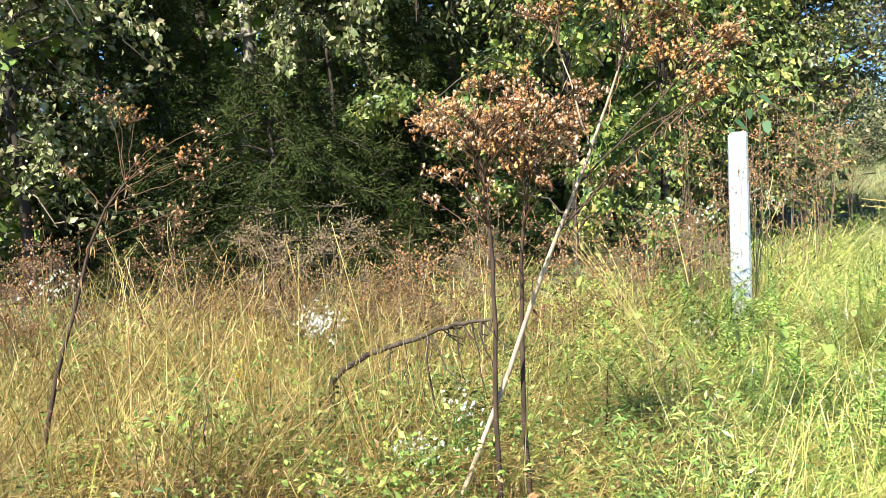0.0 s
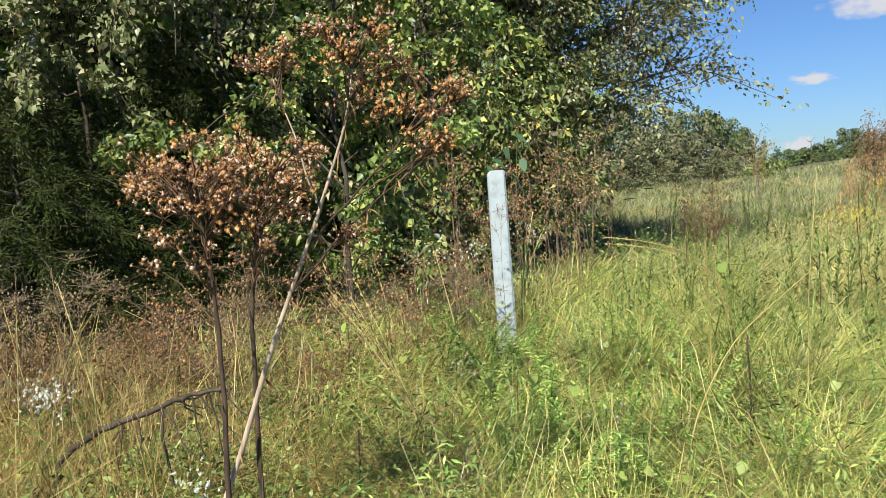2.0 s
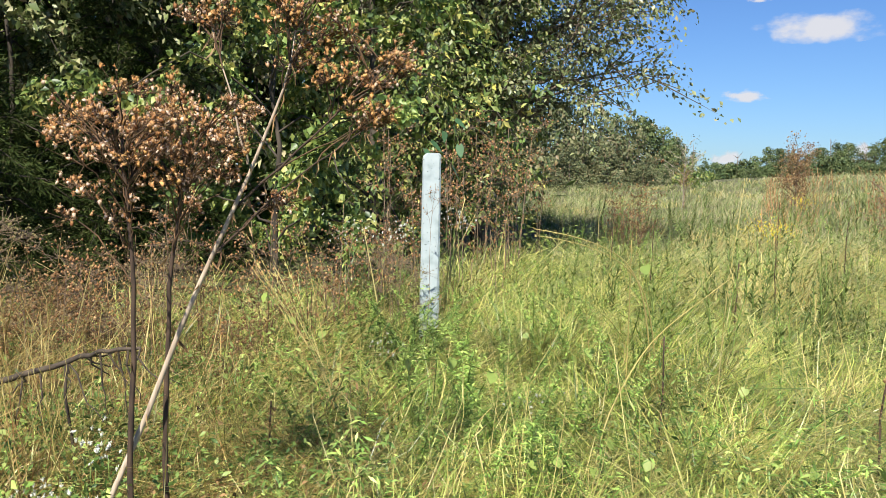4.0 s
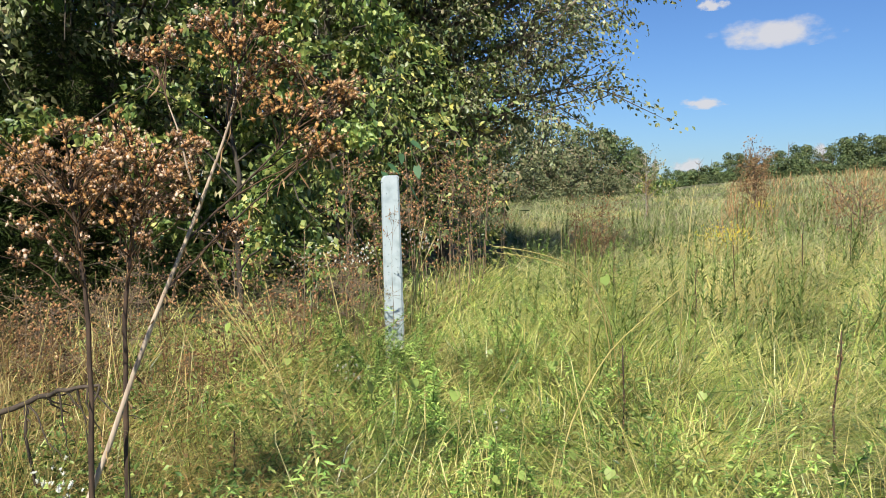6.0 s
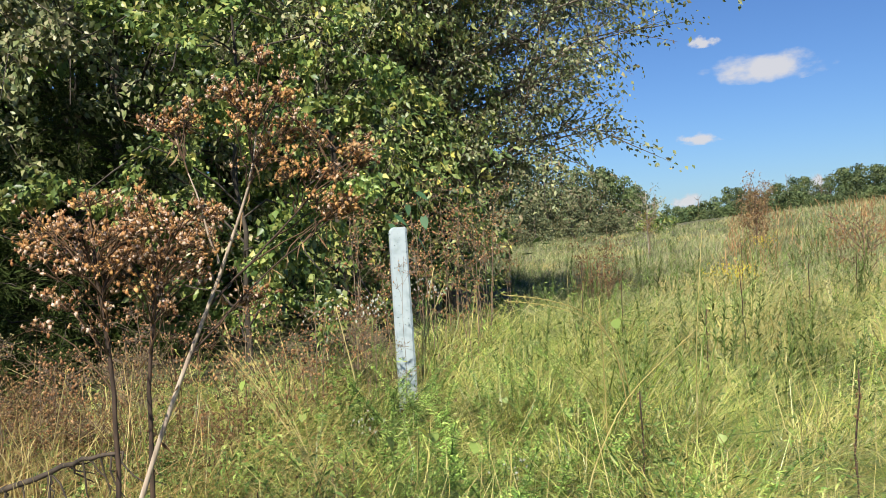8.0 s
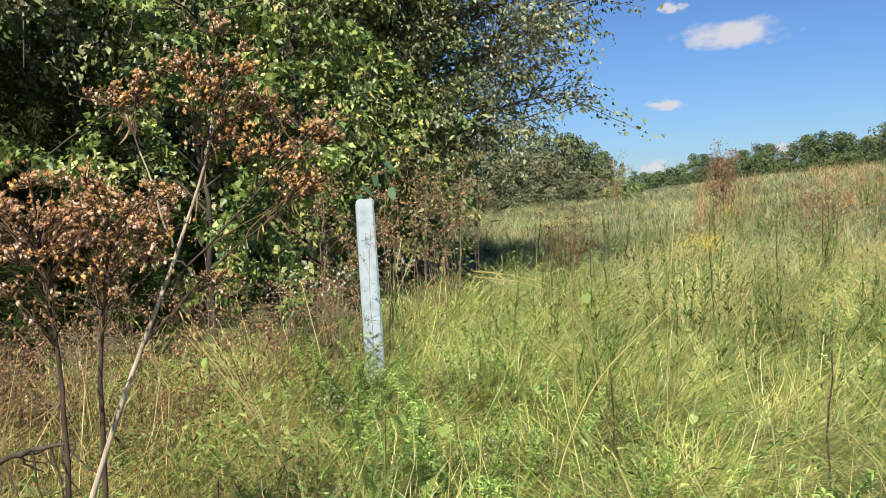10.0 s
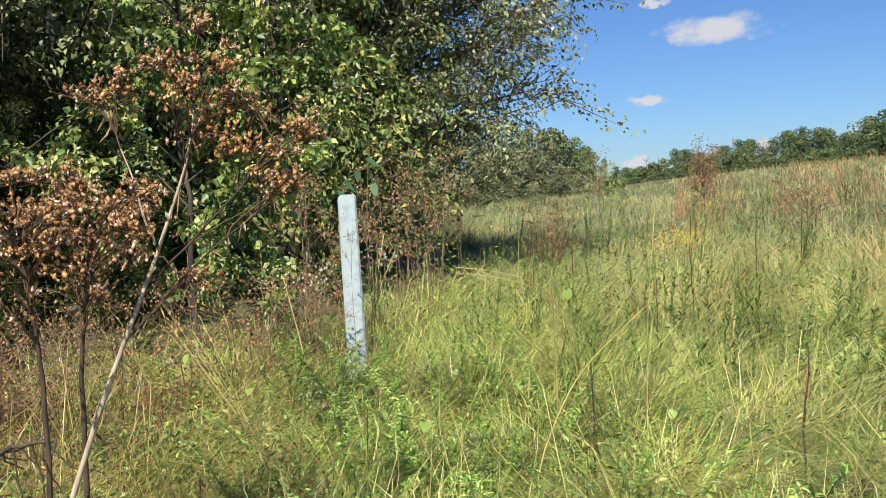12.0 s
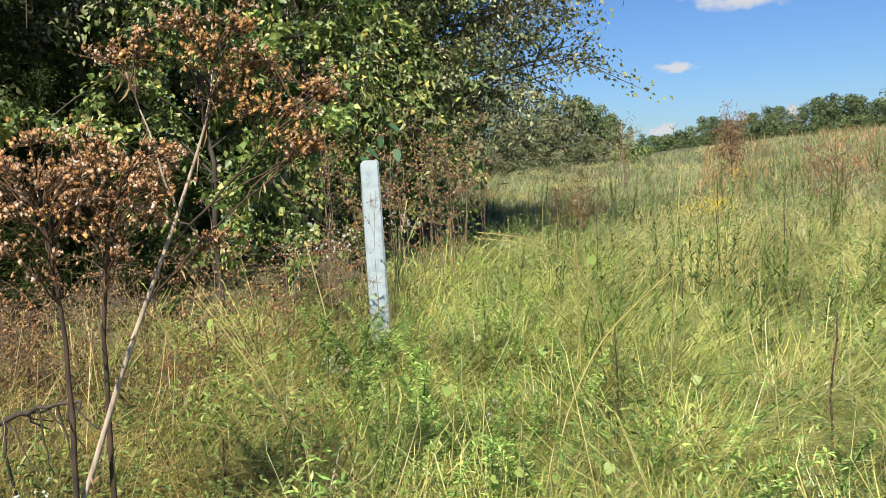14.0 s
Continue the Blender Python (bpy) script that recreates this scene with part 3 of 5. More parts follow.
def far_tree(name, at, height, radius, mat, seed, label, low=0.12, lumps=24, n=3000, size=0.25, group="far trees"):
    """A crown heaped up out of leafy lumps over a short trunk, as woods look from far off."""
    rng = np.random.default_rng(seed)
    e = thing(name, at, label, "tree", group)
    part("trunk", tube(curve((0, 0, -0.3), (0.1, 0, height * 0.8), 0, 0.05, 6, rng), np.linspace(0.022, 0.006, 6) * height, 6), M_BARK, e, "", True)
    f = np.sort(rng.uniform(0, 1, lumps) ** 1.3)
    a = rng.uniform(0, 6.283, lumps)
    q = radius * np.sqrt(rng.uniform(0.05, 1, lumps)) * np.clip(1.15 - f ** 2.2, 0.15, 1) * 0.75
    c = np.stack([q * np.cos(a), q * np.sin(a), height * (low + 0.12 + (0.86 - low - 0.12) * f)], 1)
    rad = radius * rng.uniform(0.30, 0.50, lumps) * (1.1 - 0.35 * f)
    k = rng.integers(0, lumps, n)
    d = unit(rng.normal(0, 1, (n, 3)) + [0, 0, 0.25])
    P = c[k] + d * (rad[k] * rng.uniform(0.45, 1.08, n) ** 0.6)[:, None] * [1, 1, 0.82]
    P[:, 2] = np.clip(P[:, 2], height * low * 0.6, None)
    L = size * rng.uniform(0.55, 1.3, n)
    part("crown", far_leaves(P, np.cross(d, rng.normal(0, 1, (n, 3))) + [0, 0, -0.3], d + rng.normal(0, 0.5, (n, 3)), L, L * 0.75), mat, e)
    return e


put_tree(far_tree, "round_bush", 28.8, 43.3, 1.8, 1.3, M_MAPLE, 48, "round light green bush before the far woods", low=0.0, lumps=9, n=1300, size=0.15, group="shrubs of the meadow")
FAR_OLIVE, FAR_DARK = "olive green tree of the far woods", "dark green tree of the far woods"
far_a = put_tree(far_tree, "far_tree", 20.5, 56.0, 6.0, 2.6, M_FAROLIVE, 51, FAR_OLIVE, low=0.0)
far_b = put_tree(far_tree, "far_tree", 23.5, 58.0, 6.0, 2.4, M_FAR, 52, FAR_DARK, low=0.02)
far_c = put_tree(far_tree, "far_tree", 18.0, 52.0, 6.0, 3.0, M_FAR, 53, FAR_DARK, low=0.0, lumps=28)
# compass bearing, distance, height, breadth, kind
FAR = [(19.0, 44, 7.3, 1.3, 0), (20.6, 50, 6.9, 1.3, 0), (22.0, 55, 6.8, 1.2, 0), (23.5, 50, 5.9, 1.2, 0), (24.6, 58, 6.3, 1.2, 0), (25.8, 62, 5.8, 1.1, 1), (26.9, 60, 5.5, 1.1, 0), 
       (28.0, 66, 5.9, 1.1, 0), (29.0, 70, 5.5, 0.9, 1), (29.8, 66, 5.1, 0.9, 0), (30.4, 70, 5.5, 0.9, 2), (31.1, 72, 5.2, 0.8, 0), (31.9, 70, 4.6, 0.8, 1), (32.5, 74, 4.1, 0.7, 2), 
       (33.0, 76, 3.3, 0.6, 0), (33.7, 74, 2.6, 0.45, 1), (34.4, 84, 2.0, 0.6, 1), (35.1, 92, 1.9, 0.9, 2), (35.8, 96, 1.8, 0.9, 0), (36.5, 98, 1.3, 0.9, 1), (26.2, 46, 2.5, 0.7, 0), 
       (28.6, 52, 2.7, 0.8, 0), (30.9, 58, 2.3, 0.8, 0), (32.4, 60, 1.9, 0.7, 0), (37.3, 92, 2.3, 1.0, 1), (38.0, 90, 3.1, 0.9, 1), (38.6, 94, 3.1, 0.8, 2), (39.4, 96, 2.7, 1.0, 0), 
       (40.3, 92, 2.3, 1.0, 1), (41.0, 90, 2.9, 0.8, 2), (41.8, 90, 3.3, 0.9, 1), (42.4, 94, 3.5, 0.9, 2), (43.1, 90, 2.3, 0.9, 0), (43.8, 92, 3.1, 0.9, 1), (44.6, 88, 3.7, 1.1, 2), 
       (45.4, 92, 4.0, 1.1, 1), (46.2, 88, 3.7, 1.0, 2), (46.9, 92, 3.5, 1.0, 1), (47.7, 90, 3.1, 1.0, 2), (48.3, 94, 3.1, 0.9, 1), (48.9, 84, 4.1, 1.0, 2), (49.8, 82, 4.4, 1.1, 1), 
       (50.8, 80, 4.4, 1.1, 2), (52.0, 80, 4.4, 1.1, 1), (53.4, 78, 4.4, 1.2, 2), (55.0, 78, 4.4, 1.2, 1), (57.0, 76, 4.4, 1.2, 2)]
for az, r, high, broad, kind_no in FAR:
    x, y = r * math.sin(radians(az)), r * math.cos(radians(az))
    copy_thing((far_a, far_b, far_c)[kind_no], pose(x, y, float(ground_z(x, y)) - 0.1, 0, 0, plan_rng.uniform(0, 360)) @ Matrix.Diagonal((0.85 * broad * min(1.0, high / 4.5) ** 0.5, 0.85 * broad * min(1.0, high / 4.5) ** 0.5, high / 6.0, 1)))


far_brush = put_tree(far_tree, "far_bush", 58.0, 54.5, 1.5, 1.3, M_FAR, 54, "dark green bush at the foot of the far treeline", low=0.0, lumps=12, n=900, size=0.20, group="far bushes")
for k in range(44):
    az = 35.2 + 0.48 * k + plan_rng.uniform(-0.2, 0.2)
    r, f = plan_rng.uniform(78, 88), plan_rng.uniform(0.6, 1.15)
    x, y = r * math.sin(radians(az)), r * math.cos(radians(az))
    copy_thing(far_brush, pose(x, y, float(ground_z(x, y)) - 0.05, 0, 0, plan_rng.uniform(0, 360)) @ Matrix.Diagonal((1.1 * f, 1.1 * f, f, 1)))


def snag(az, r, height, seed):
    """A bare dead trunk with broken limbs, in the far treeline."""
    rng = np.random.default_rng(seed)
    x, y = r * math.sin(radians(az)), r * math.cos(radians(az))
    e = thing("dead_tree", (x, y, float(ground_z(x, y))), "bare grey dead tree standing over the far treeline", "tree", "dead trees")
    part("trunk", tube(curve((0, 0, -0.2), (rng.normal(0, 0.15), 0, height), 0, 0.03, 8, rng), np.linspace(0.05, 0.012, 8), 6), M_TWIG, e, "", True)
    for k in range(5):
        z = height * rng.uniform(0.45, 0.9)
        b = rng.uniform(0, 6.283)
        part("limb", tube(curve((0, 0, z), (0.5 * math.cos(b), 0.5 * math.sin(b), z + rng.uniform(0.2, 0.7)), 0, 0.02, 5, rng), np.linspace(0.02, 0.006, 5), 5), M_TWIG, e)


for k, (az, r, high) in enumerate([(48.4, 82, 3.2), (41.5, 84, 3.2), (36.3, 84, 2.2), (37.0, 86, 1.9), (33.7, 62, 2.6), (43.3, 84, 2.6)]):
    snag(az, r, high, 500 + k)


# ---- boundary post ----
def build_post():
    m, nodes, links = nodes_of("weathered_white_paint")
    bsdf = nodes["Principled BSDF"]
    geo = nodes.new("ShaderNodeNewGeometry")
    tex = nodes.new("ShaderNodeTexNoise")
    tex.inputs["Scale"].default_value, tex.inputs["Detail"].default_value = 14.0, 6
    links.new(geo.outputs["Position"], tex.inputs["Vector"])
    ramp = ramp_of(nodes, [(0.28, 0.335, 0.335), (0.39, 0.45, 0.455), (0.45, 0.505, 0.505)])
    ramp.color_ramp.elements[0].position, ramp.color_ramp.elements[1].position, ramp.color_ramp.elements[2].position = 0.30, 0.48, 0.75
    links.new(tex.outputs["Fac"], ramp.inputs[0])
    spots = nodes.new("ShaderNodeTexNoise")
    spots.inputs["Scale"].default_value, spots.inputs["Detail"].default_value = 55.0, 3
    links.new(geo.outputs["Position"], spots.inputs["Vector"])
    cut = nodes.new("ShaderNodeMapRange")
    cut.inputs[1].default_value, cut.inputs[2].default_value = 0.65, 0.72
    links.new(spots.outputs["Fac"], cut.inputs[0])
    mix = nodes.new("ShaderNodeMix")
    mix.data_type = "RGBA"
    mix.inputs["B"].default_value = (0.10, 0.13, 0.12, 1)
    links.new(cut.outputs[0], mix.inputs["Factor"])
    links.new(ramp.outputs[0], mix.inputs["A"])
    links.new(mix.outputs["Result"], bsdf.inputs["Base Color"])
    bsdf.inputs["Roughness"].default_value = 0.55
    bump = nodes.new("ShaderNodeBump")
    bump.inputs["Strength"].default_value, bump.inputs["Distance"].default_value = 0.3, 0.004
    links.new(tex.outputs["Fac"], bump.inputs["Height"])
    links.new(bump.outputs[0], bsdf.inputs["Normal"])
    bm = bmesh.new()
    w, t = 0.064, 0.045
    zs = np.concatenate([np.linspace(-0.25, 1.50, 22), 1.55 - 0.045 * (1 - np.sin(np.linspace(0.05, 1.5708, 9)))])
    rows = len(zs)
    rng = np.random.default_rng(2)
    loops = []
    for i in range(rows):
        z = float(zs[i])
        f = (z + 0.25) / 1.80
        up = max(0.0, (z - 1.505) / 0.045)
        shrink_l = 0.036 * (1 - math.sqrt(max(0.0, 1 - up * up)))
        shrink_r = 0.012 * max(0.0, (up - 0.6) / 0.4) ** 2
        j = rng.normal(0, 0.0011, 8)
        c = 0.013
        xs = [(-w + c, -t), (w - c, -t), (w, -t + c), (w, t - c), (w - c, t), (-w + c, t), (-w, t - c), (-w, -t + c)]
        ring = []
        for q, (px_, py_) in enumerate(xs):
            px_ = px_ + (shrink_l if px_ < 0 else -shrink_r) + j[q]
            ring.append(bm.verts.new((px_ * (1.06 - 0.10 * f), py_, z)))
        loops.append(ring)
    for a, b in zip(loops, loops[1:]):
        for q in range(8):
            bm.faces.new((a[q], a[(q + 1) % 8], b[(q + 1) % 8], b[q]))
    bm.faces.new(loops[-1])
    bm.faces.new(loops[0][::-1])
    me = bpy.data.meshes.new("boundary_post")
    bm.normal_update()
    bm.to_mesh(me)
    bm.free()
    me.materials.append(m)
    ob = new("boundary_post", me)
    ob.matrix_world = pose(2.055, 6.04, 0.02, 0, -0.6, -14)
    mod = ob.modifiers.new("worn_edges", "BEVEL")
    mod.width, mod.segments, mod.limit_method = 0.006, 2, "ANGLE"
    tagged(ob, "bluish-white weathered boundary post with worn rounded top in tall grass", "post")
    return ob


build_post()


# ---- meadow grass ----
def polar(n, r0, r1, a0, a1, rng):
    r = r0 * (r1 / r0) ** rng.uniform(0, 1, n)
    a = np.radians(rng.uniform(a0, a1, n))
    return r * np.sin(a), r * np.cos(a), r, np.degrees(a)


def golden_share(az, x, y):
    return np.interp(az, [-40, -10, -5, 6, 12, 18, 26, 60], [0.88, 0.85, 0.36, 0.30, 0.30, 0.20, 0.16, 0.2]) * np.interp(np.hypot(x, y), [4.6, 6.2], [1.0, 0.25]) + 0.12 * waves(x, y, 2.2, 8)


def keep_open(x, y):
    """The meadow, not the floor of the woods."""
    edge = np.interp(x, [-12, -4, 0, 3, 6, 10, 16], [7.2, 7.4, 7.6, 9.2, 12.0, 24, 50])
    return y < edge


def hollow(x, y):
    """Shaded gaps between the tussocks, where little grows."""
    return (((x - 2.15) / 0.42) ** 2 + ((y - 4.6) / 0.34) ** 2 < 1) | (((x - 3.55) / 0.32) ** 2 + ((y - 4.05) / 0.16) ** 2 < 1) | (((x - 0.55) / 0.25) ** 2 + ((y - 3.55) / 0.2) ** 2 < 1)


def mound(x, y):
    """Height of the matted growth: domes with sunken gaps between."""
    dip = 1 - 0.85 * np.exp(-((x - 2.25) / 0.45) ** 2 - ((y - 4.5) / 0.45) ** 2)
    return 0.36 * np.clip(1 + 0.42 * waves(x, y, 1.0, 81) + 0.42 * waves(x, y, 0.38, 82), 0.16, 1.9) * dip


def tuft_share(x, y):
    """How thickly the grass stands: full on the tufts, next to nothing in the gaps between."""
    return np.clip((mound(x, y) / 0.36 + 0.22 * waves(x, y, 0.22, 84) - 0.30) / 0.55, 0.04, 1.0)


def sward(name, n, mat, label, rng, r0, r1, pick, h_lo, h_hi, bend_lo, bend_hi, width, a0=-38, a1=62, flow=0.0, even=False):
    x, y, r, az = polar(n, r0, r1, a0, a1, rng)
    if even:
        far = np.sqrt(rng.uniform(0, 1, n)) * r1 / r
        x, y, r = x * far, y * far, r * far
    k = keep_open(x, y) & pick(x, y, r, az, rng) & ~(hollow(x, y) & (rng.uniform(0, 1, n) < 0.9)) & (rng.uniform(0, 1, n) < np.maximum(tuft_share(x, y), np.interp(r, [9, 18], [0, 0.6])))
    x, y, r = x[k], y[k], r[k]
    m = len(x)
    tall = 0.12 + 0.88 * mound(x, y) / 0.36
    h = rng.uniform(h_lo, h_hi, m) * tall
    lay = flow + 1.3 * waves(x, y, 1.1, 23) + rng.normal(0, 1.6, m)
    h = h * np.clip((r - 1.3) / 2.0, 0.45, 1) * np.interp(r, [8, 25], [1, 0.8])
    P = np.stack([x, y, ground_z(x, y) - 0.02], 1)
    V, T = blades(P, h, width * (0.8 + r / 11) * rng.uniform(0.6, 1.4, m), lay, rng.uniform(bend_lo, bend_hi, m), rng)
    ob = new(name, tri_mesh(name, V, T, mat))
    tagged(ob, label, "grass", kind="stuff")


def tussocks(name, n_clump, per, mat, label, rng, r0, r1, a0, a1, width, share, h_lo=0.35, h_hi=0.85):
    """Clumps whose blades spray outwards and lie over with the wind."""
    x, y, r, az = polar(n_clump, r0, r1, a0, a1, rng)
    k = keep_open(x, y) & (rng.uniform(0, 1, n_clump) < share(az, x, y)) & ~hollow(x, y)
    x, y, r = x[k], y[k], r[k]
    m = len(x)
    hc = rng.uniform(h_lo, h_hi, m) * np.clip((r - 1.3) / 2.0, 0.4, 1) * np.interp(r, [8, 25], [1, 0.75])
    size = rng.uniform(0.06, 0.20, m) * (0.8 + r / 12)
    wind = 1.5 + 0.9 * waves(x, y, 1.6, 51)
    c = np.repeat(np.arange(m), per)
    out = rng.uniform(0, 6.283, m * per)
    q = size[c] * np.sqrt(rng.uniform(0, 1, m * per))
    px_, py_ = x[c] + q * np.sin(out), y[c] + q * np.cos(out)
    ax, ay = np.sin(out) + 1.3 * np.sin(wind[c]), np.cos(out) + 1.3 * np.cos(wind[c])
    lay = np.arctan2(ax, ay) + rng.normal(0, 0.7, m * per)
    h = hc[c] * rng.uniform(0.55, 1.15, m * per) * (0.3 + 0.7 * mound(x, y)[c] / 0.36)
    bend = rng.uniform(0.3, 1.5, m * per) + rng.uniform(0, 0.9, m)[c]
    P = np.stack([px_, py_, ground_z(px_, py_) - 0.02], 1)
    ob = new(name, tri_mesh(name, *blades(P, h, width * (0.8 + r[c] / 11) * rng.uniform(0.6, 1.4, m * per), lay, bend, rng, 0.32), mat))
    tagged(ob, label, "grass", kind="stuff")


def locks(name, n_lock, per, mat, label, rng, r0, r1, a0, a1, width, h_lo, h_hi, bend_lo, bend_hi, share, flow=1.4):
    """Long blades beaten down in combed locks, each lock lying its own way over the next."""
    x, y, r, az = polar(n_lock, r0, r1, a0, a1, rng)
    k = keep_open(x, y) & ~hollow(x, y) & (rng.uniform(0, 1, n_lock) < share(az, x, y) * np.maximum(tuft_share(x, y), np.interp(r, [9, 18], [0, 0.6])))
    x, y, r = x[k], y[k], r[k]
    m = len(x)
    way = flow + 1.5 * waves(x, y, 1.3, 23) + rng.normal(0, 0.75, m)
    tall = rng.uniform(h_lo, h_hi, m) * (0.25 + 0.75 * mound(x, y) / 0.36) * np.clip((r - 1.2) / 2.0, 0.45, 1)
    bent = rng.uniform(bend_lo, bend_hi, m)
    c = np.repeat(np.arange(m), per)
    q = rng.normal(0, 0.075, (m * per, 2)) * (0.7 + r[c] / 9)[:, None]
    px_, py_ = x[c] + q[:, 0], y[c] + q[:, 1]
    h = tall[c] * rng.uniform(0.6, 1.25, m * per)
    P = np.stack([px_, py_, ground_z(px_, py_) - 0.02], 1)
    V, T = blades(P, h, width * (0.8 + r[c] / 11) * rng.uniform(0.55, 1.45, m * per), way[c] + rng.normal(0, 0.33, m * per), bent[c] * rng.uniform(0.7, 1.3, m * per), rng, 0.27)
    tagged(new(name, tri_mesh(name, V, T, mat)), label, "grass", kind="stuff")


def green_share(az, x, y):
    return np.interp(az, [-8, 6, 14, 20], [0.25, 0.55, 0.8, 1.0])


g_rng = np.random.default_rng(77)
sward("green_grass", 44000, M_GRASS, "tall green meadow grass", g_rng, 1.7, 130, lambda x, y, r, az, q: (q.uniform(0, 1, len(x)) > golden_share(az, x, y)) & (q.uniform(0, 1, len(x)) < np.interp(az, [-6, 10, 16], [0.4, 0.5, 1.0])) & (r < q.uniform(7, 16, len(x))), 0.20, 0.46, 0.3, 1.7, 0.0055, flow=1.3)
sward("faded_grass", 90000, M_FARGRASS, "faded green and tan grass of the far meadow", g_rng, 7, 130, lambda x, y, r, az, q: r > q.uniform(7, 13, len(x)), 0.22, 0.55, 0.4, 1.9, 0.0048, flow=1.3, a0=8)
sward("straw_grass", 60000, M_STRAW, "dry straw-coloured grass among the green", g_rng, 2.2, 130, lambda x, y, r, az, q: q.uniform(0, 1, len(x)) < np.interp(r, [6, 16, 40], [0.30, 0.36, 0.30]) + 0.4 * waves(x, y, 2.0, 31) - np.interp(az, [5, 14], [0.3, 0.0]), 0.2, 0.46, 0.6, 2.2, 0.0040, flow=1.3)
sward("golden_grass", 28000, M_GOLD, "golden dry autumn grass standing in a dense patch", g_rng, 1.9, 9, lambda x, y, r, az, q: q.uniform(0, 1, len(x)) < golden_share(az, x, y), 0.22, 0.62, 0.3, 2.2, 0.0044, a1=24)
sward("wild_grass", 20000, M_GRASS, "green grass mixed into the dry patch", g_rng, 1.9, 8, lambda x, y, r, az, q: q.uniform(0, 1, len(x)) < 0.75, 0.25, 0.58, 0.3, 1.8, 0.0046, a1=20)
sward("withered_weeds", 26000, M_DEADLEAF, "withered brown weeds matted below the dead stems", g_rng, 1.9, 8, lambda x, y, r, az, q: q.uniform(0, 1, len(x)) < np.interp(az, [-30, -8, 8, 18], [0.6, 0.7, 0.3, 0.05]), 0.18, 0.5, 0.2, 1.6, 0.0052, a1=20)
sward("meadow_grass", 46000, M_GRASS, "rough meadow grass all round the place where one stands", g_rng, 0.3, 11, lambda x, y, r, az, q: (az < q.uniform(-46, -34, len(x))) | (az > q.uniform(52, 64, len(x))) | (r < q.uniform(1.7, 3.2, len(x))), 0.2, 0.44, 0.4, 1.9, 0.012, a0=-180, a1=180, even=True)
sward("ridge_weeds", 9000, M_HEADBROWN, "rusty brown weeds gone to seed on the rise", g_rng, 16, 75, lambda x, y, r, az, q: q.uniform(0, 1, len(x)) < 0.25 + 0.5 * waves(x, y, 7.0, 91), 0.4, 0.8, 0.05, 0.5, 0.0045, a0=38, a1=56)
locks("lodged_grass", 2700, 24, M_GRASS, "long green grass beaten down in combed locks", g_rng, 2.0, 12, 2, 60, 0.0044, 0.30, 0.62, 0.8, 2.3, green_share)
locks("lodged_straw", 1700, 20, M_STRAW, "dry tan grass beaten down among the green", g_rng, 2.2, 14, 12, 60, 0.0034, 0.30, 0.60, 0.9, 2.4, lambda az, x, y: 0.55 + 0.5 * waves(x, y, 1.5, 66))
locks("lodged_gold", 1200, 24, M_GOLD, "golden grass beaten down every way", g_rng, 2.1, 7, -36, 12, 0.0042, 0.35, 0.70, 0.5, 2.0, golden_share)
tussocks("grass_tussocks", 900, 44, M_GRASS, "green grass tussocks combed over by the wind", g_rng, 1.9, 12, 6, 60, 0.0050, lambda az, x, y: 1.0 - golden_share(az, x, y), 0.26, 0.62)
tussocks("faded_tussocks", 600, 34, M_FARGRASS, "faded grass tussocks farther up the meadow", g_rng, 8, 60, 14, 60, 0.0046, lambda az, x, y: 0.9 + 0 * x, 0.35, 0.7)
tussocks("pale_tussocks", 420, 50, M_STRAW, "pale dry grass tussocks in the meadow", g_rng, 3.6, 60, 8, 60, 0.0046, lambda az, x, y: 0.5 + 0.5 * waves(x, y, 2.5, 61), 0.28, 0.6)
tussocks("tan_tussocks", 130, 70, M_STRAW, "mounds of tan dry grass on the rising meadow", g_rng, 7, 14, 35, 58, 0.0046, lambda az, x, y: 0.6 + 0.6 * waves(x, y, 2.4, 67), 0.5, 0.9)
tussocks("golden_tussocks", 560, 50, M_GOLD, "golden grass clumps leaning every way", g_rng, 2.2, 7, -36, 12, 0.0046, lambda az, x, y: golden_share(az, x, y) * tuft_share(x, y), 0.40, 0.80)


M_LUSH = plant("lush_grass", [(0.052, 0.097, 0.018), (0.14, 0.213, 0.039), (0.289, 0.368, 0.072), (0.454, 0.513, 0.129), (0.577, 0.601, 0.218)], 0.36, 0.12, 1.6, 0.5)


def grass_clump(x, y, mat, seed, label, n=260, height=0.62):
    """A fountain of long blades out of one root, bowed outwards and over to one side."""
    rng = np.random.default_rng(seed)
    e = thing("grass_clump", (x, y, float(ground_z(x, y))), label, "grass", "grass clumps")
    out = rng.uniform(0, 6.283, n)
    q = 0.09 * np.sqrt(rng.uniform(0, 1, n))
    P = np.stack([q * np.sin(out), q * np.cos(out), np.full(n, -0.02)], 1)
    lay = np.arctan2(np.sin(out) + 0.9, np.cos(out) - 0.2) + rng.normal(0, 0.3, n)
    dry = rng.uniform(0, 1, n) < 0.16
    for nm, k, m in (("fresh_blades", ~dry, mat), ("dry_blades", dry, M_DEADLEAF if mat is M_STRAW else M_STRAW)):
        c = int(k.sum())
        tagged(part(nm, blades(P[k], height * rng.uniform(0.45, 1.1, c), 0.0052 * rng.uniform(0.6, 1.4, c), lay[k], rng.uniform(0.3, 1.6, c), rng, 0.30), m, e, "withered blades" if nm == "dry_blades" else ""), kind="stuff")
    return e


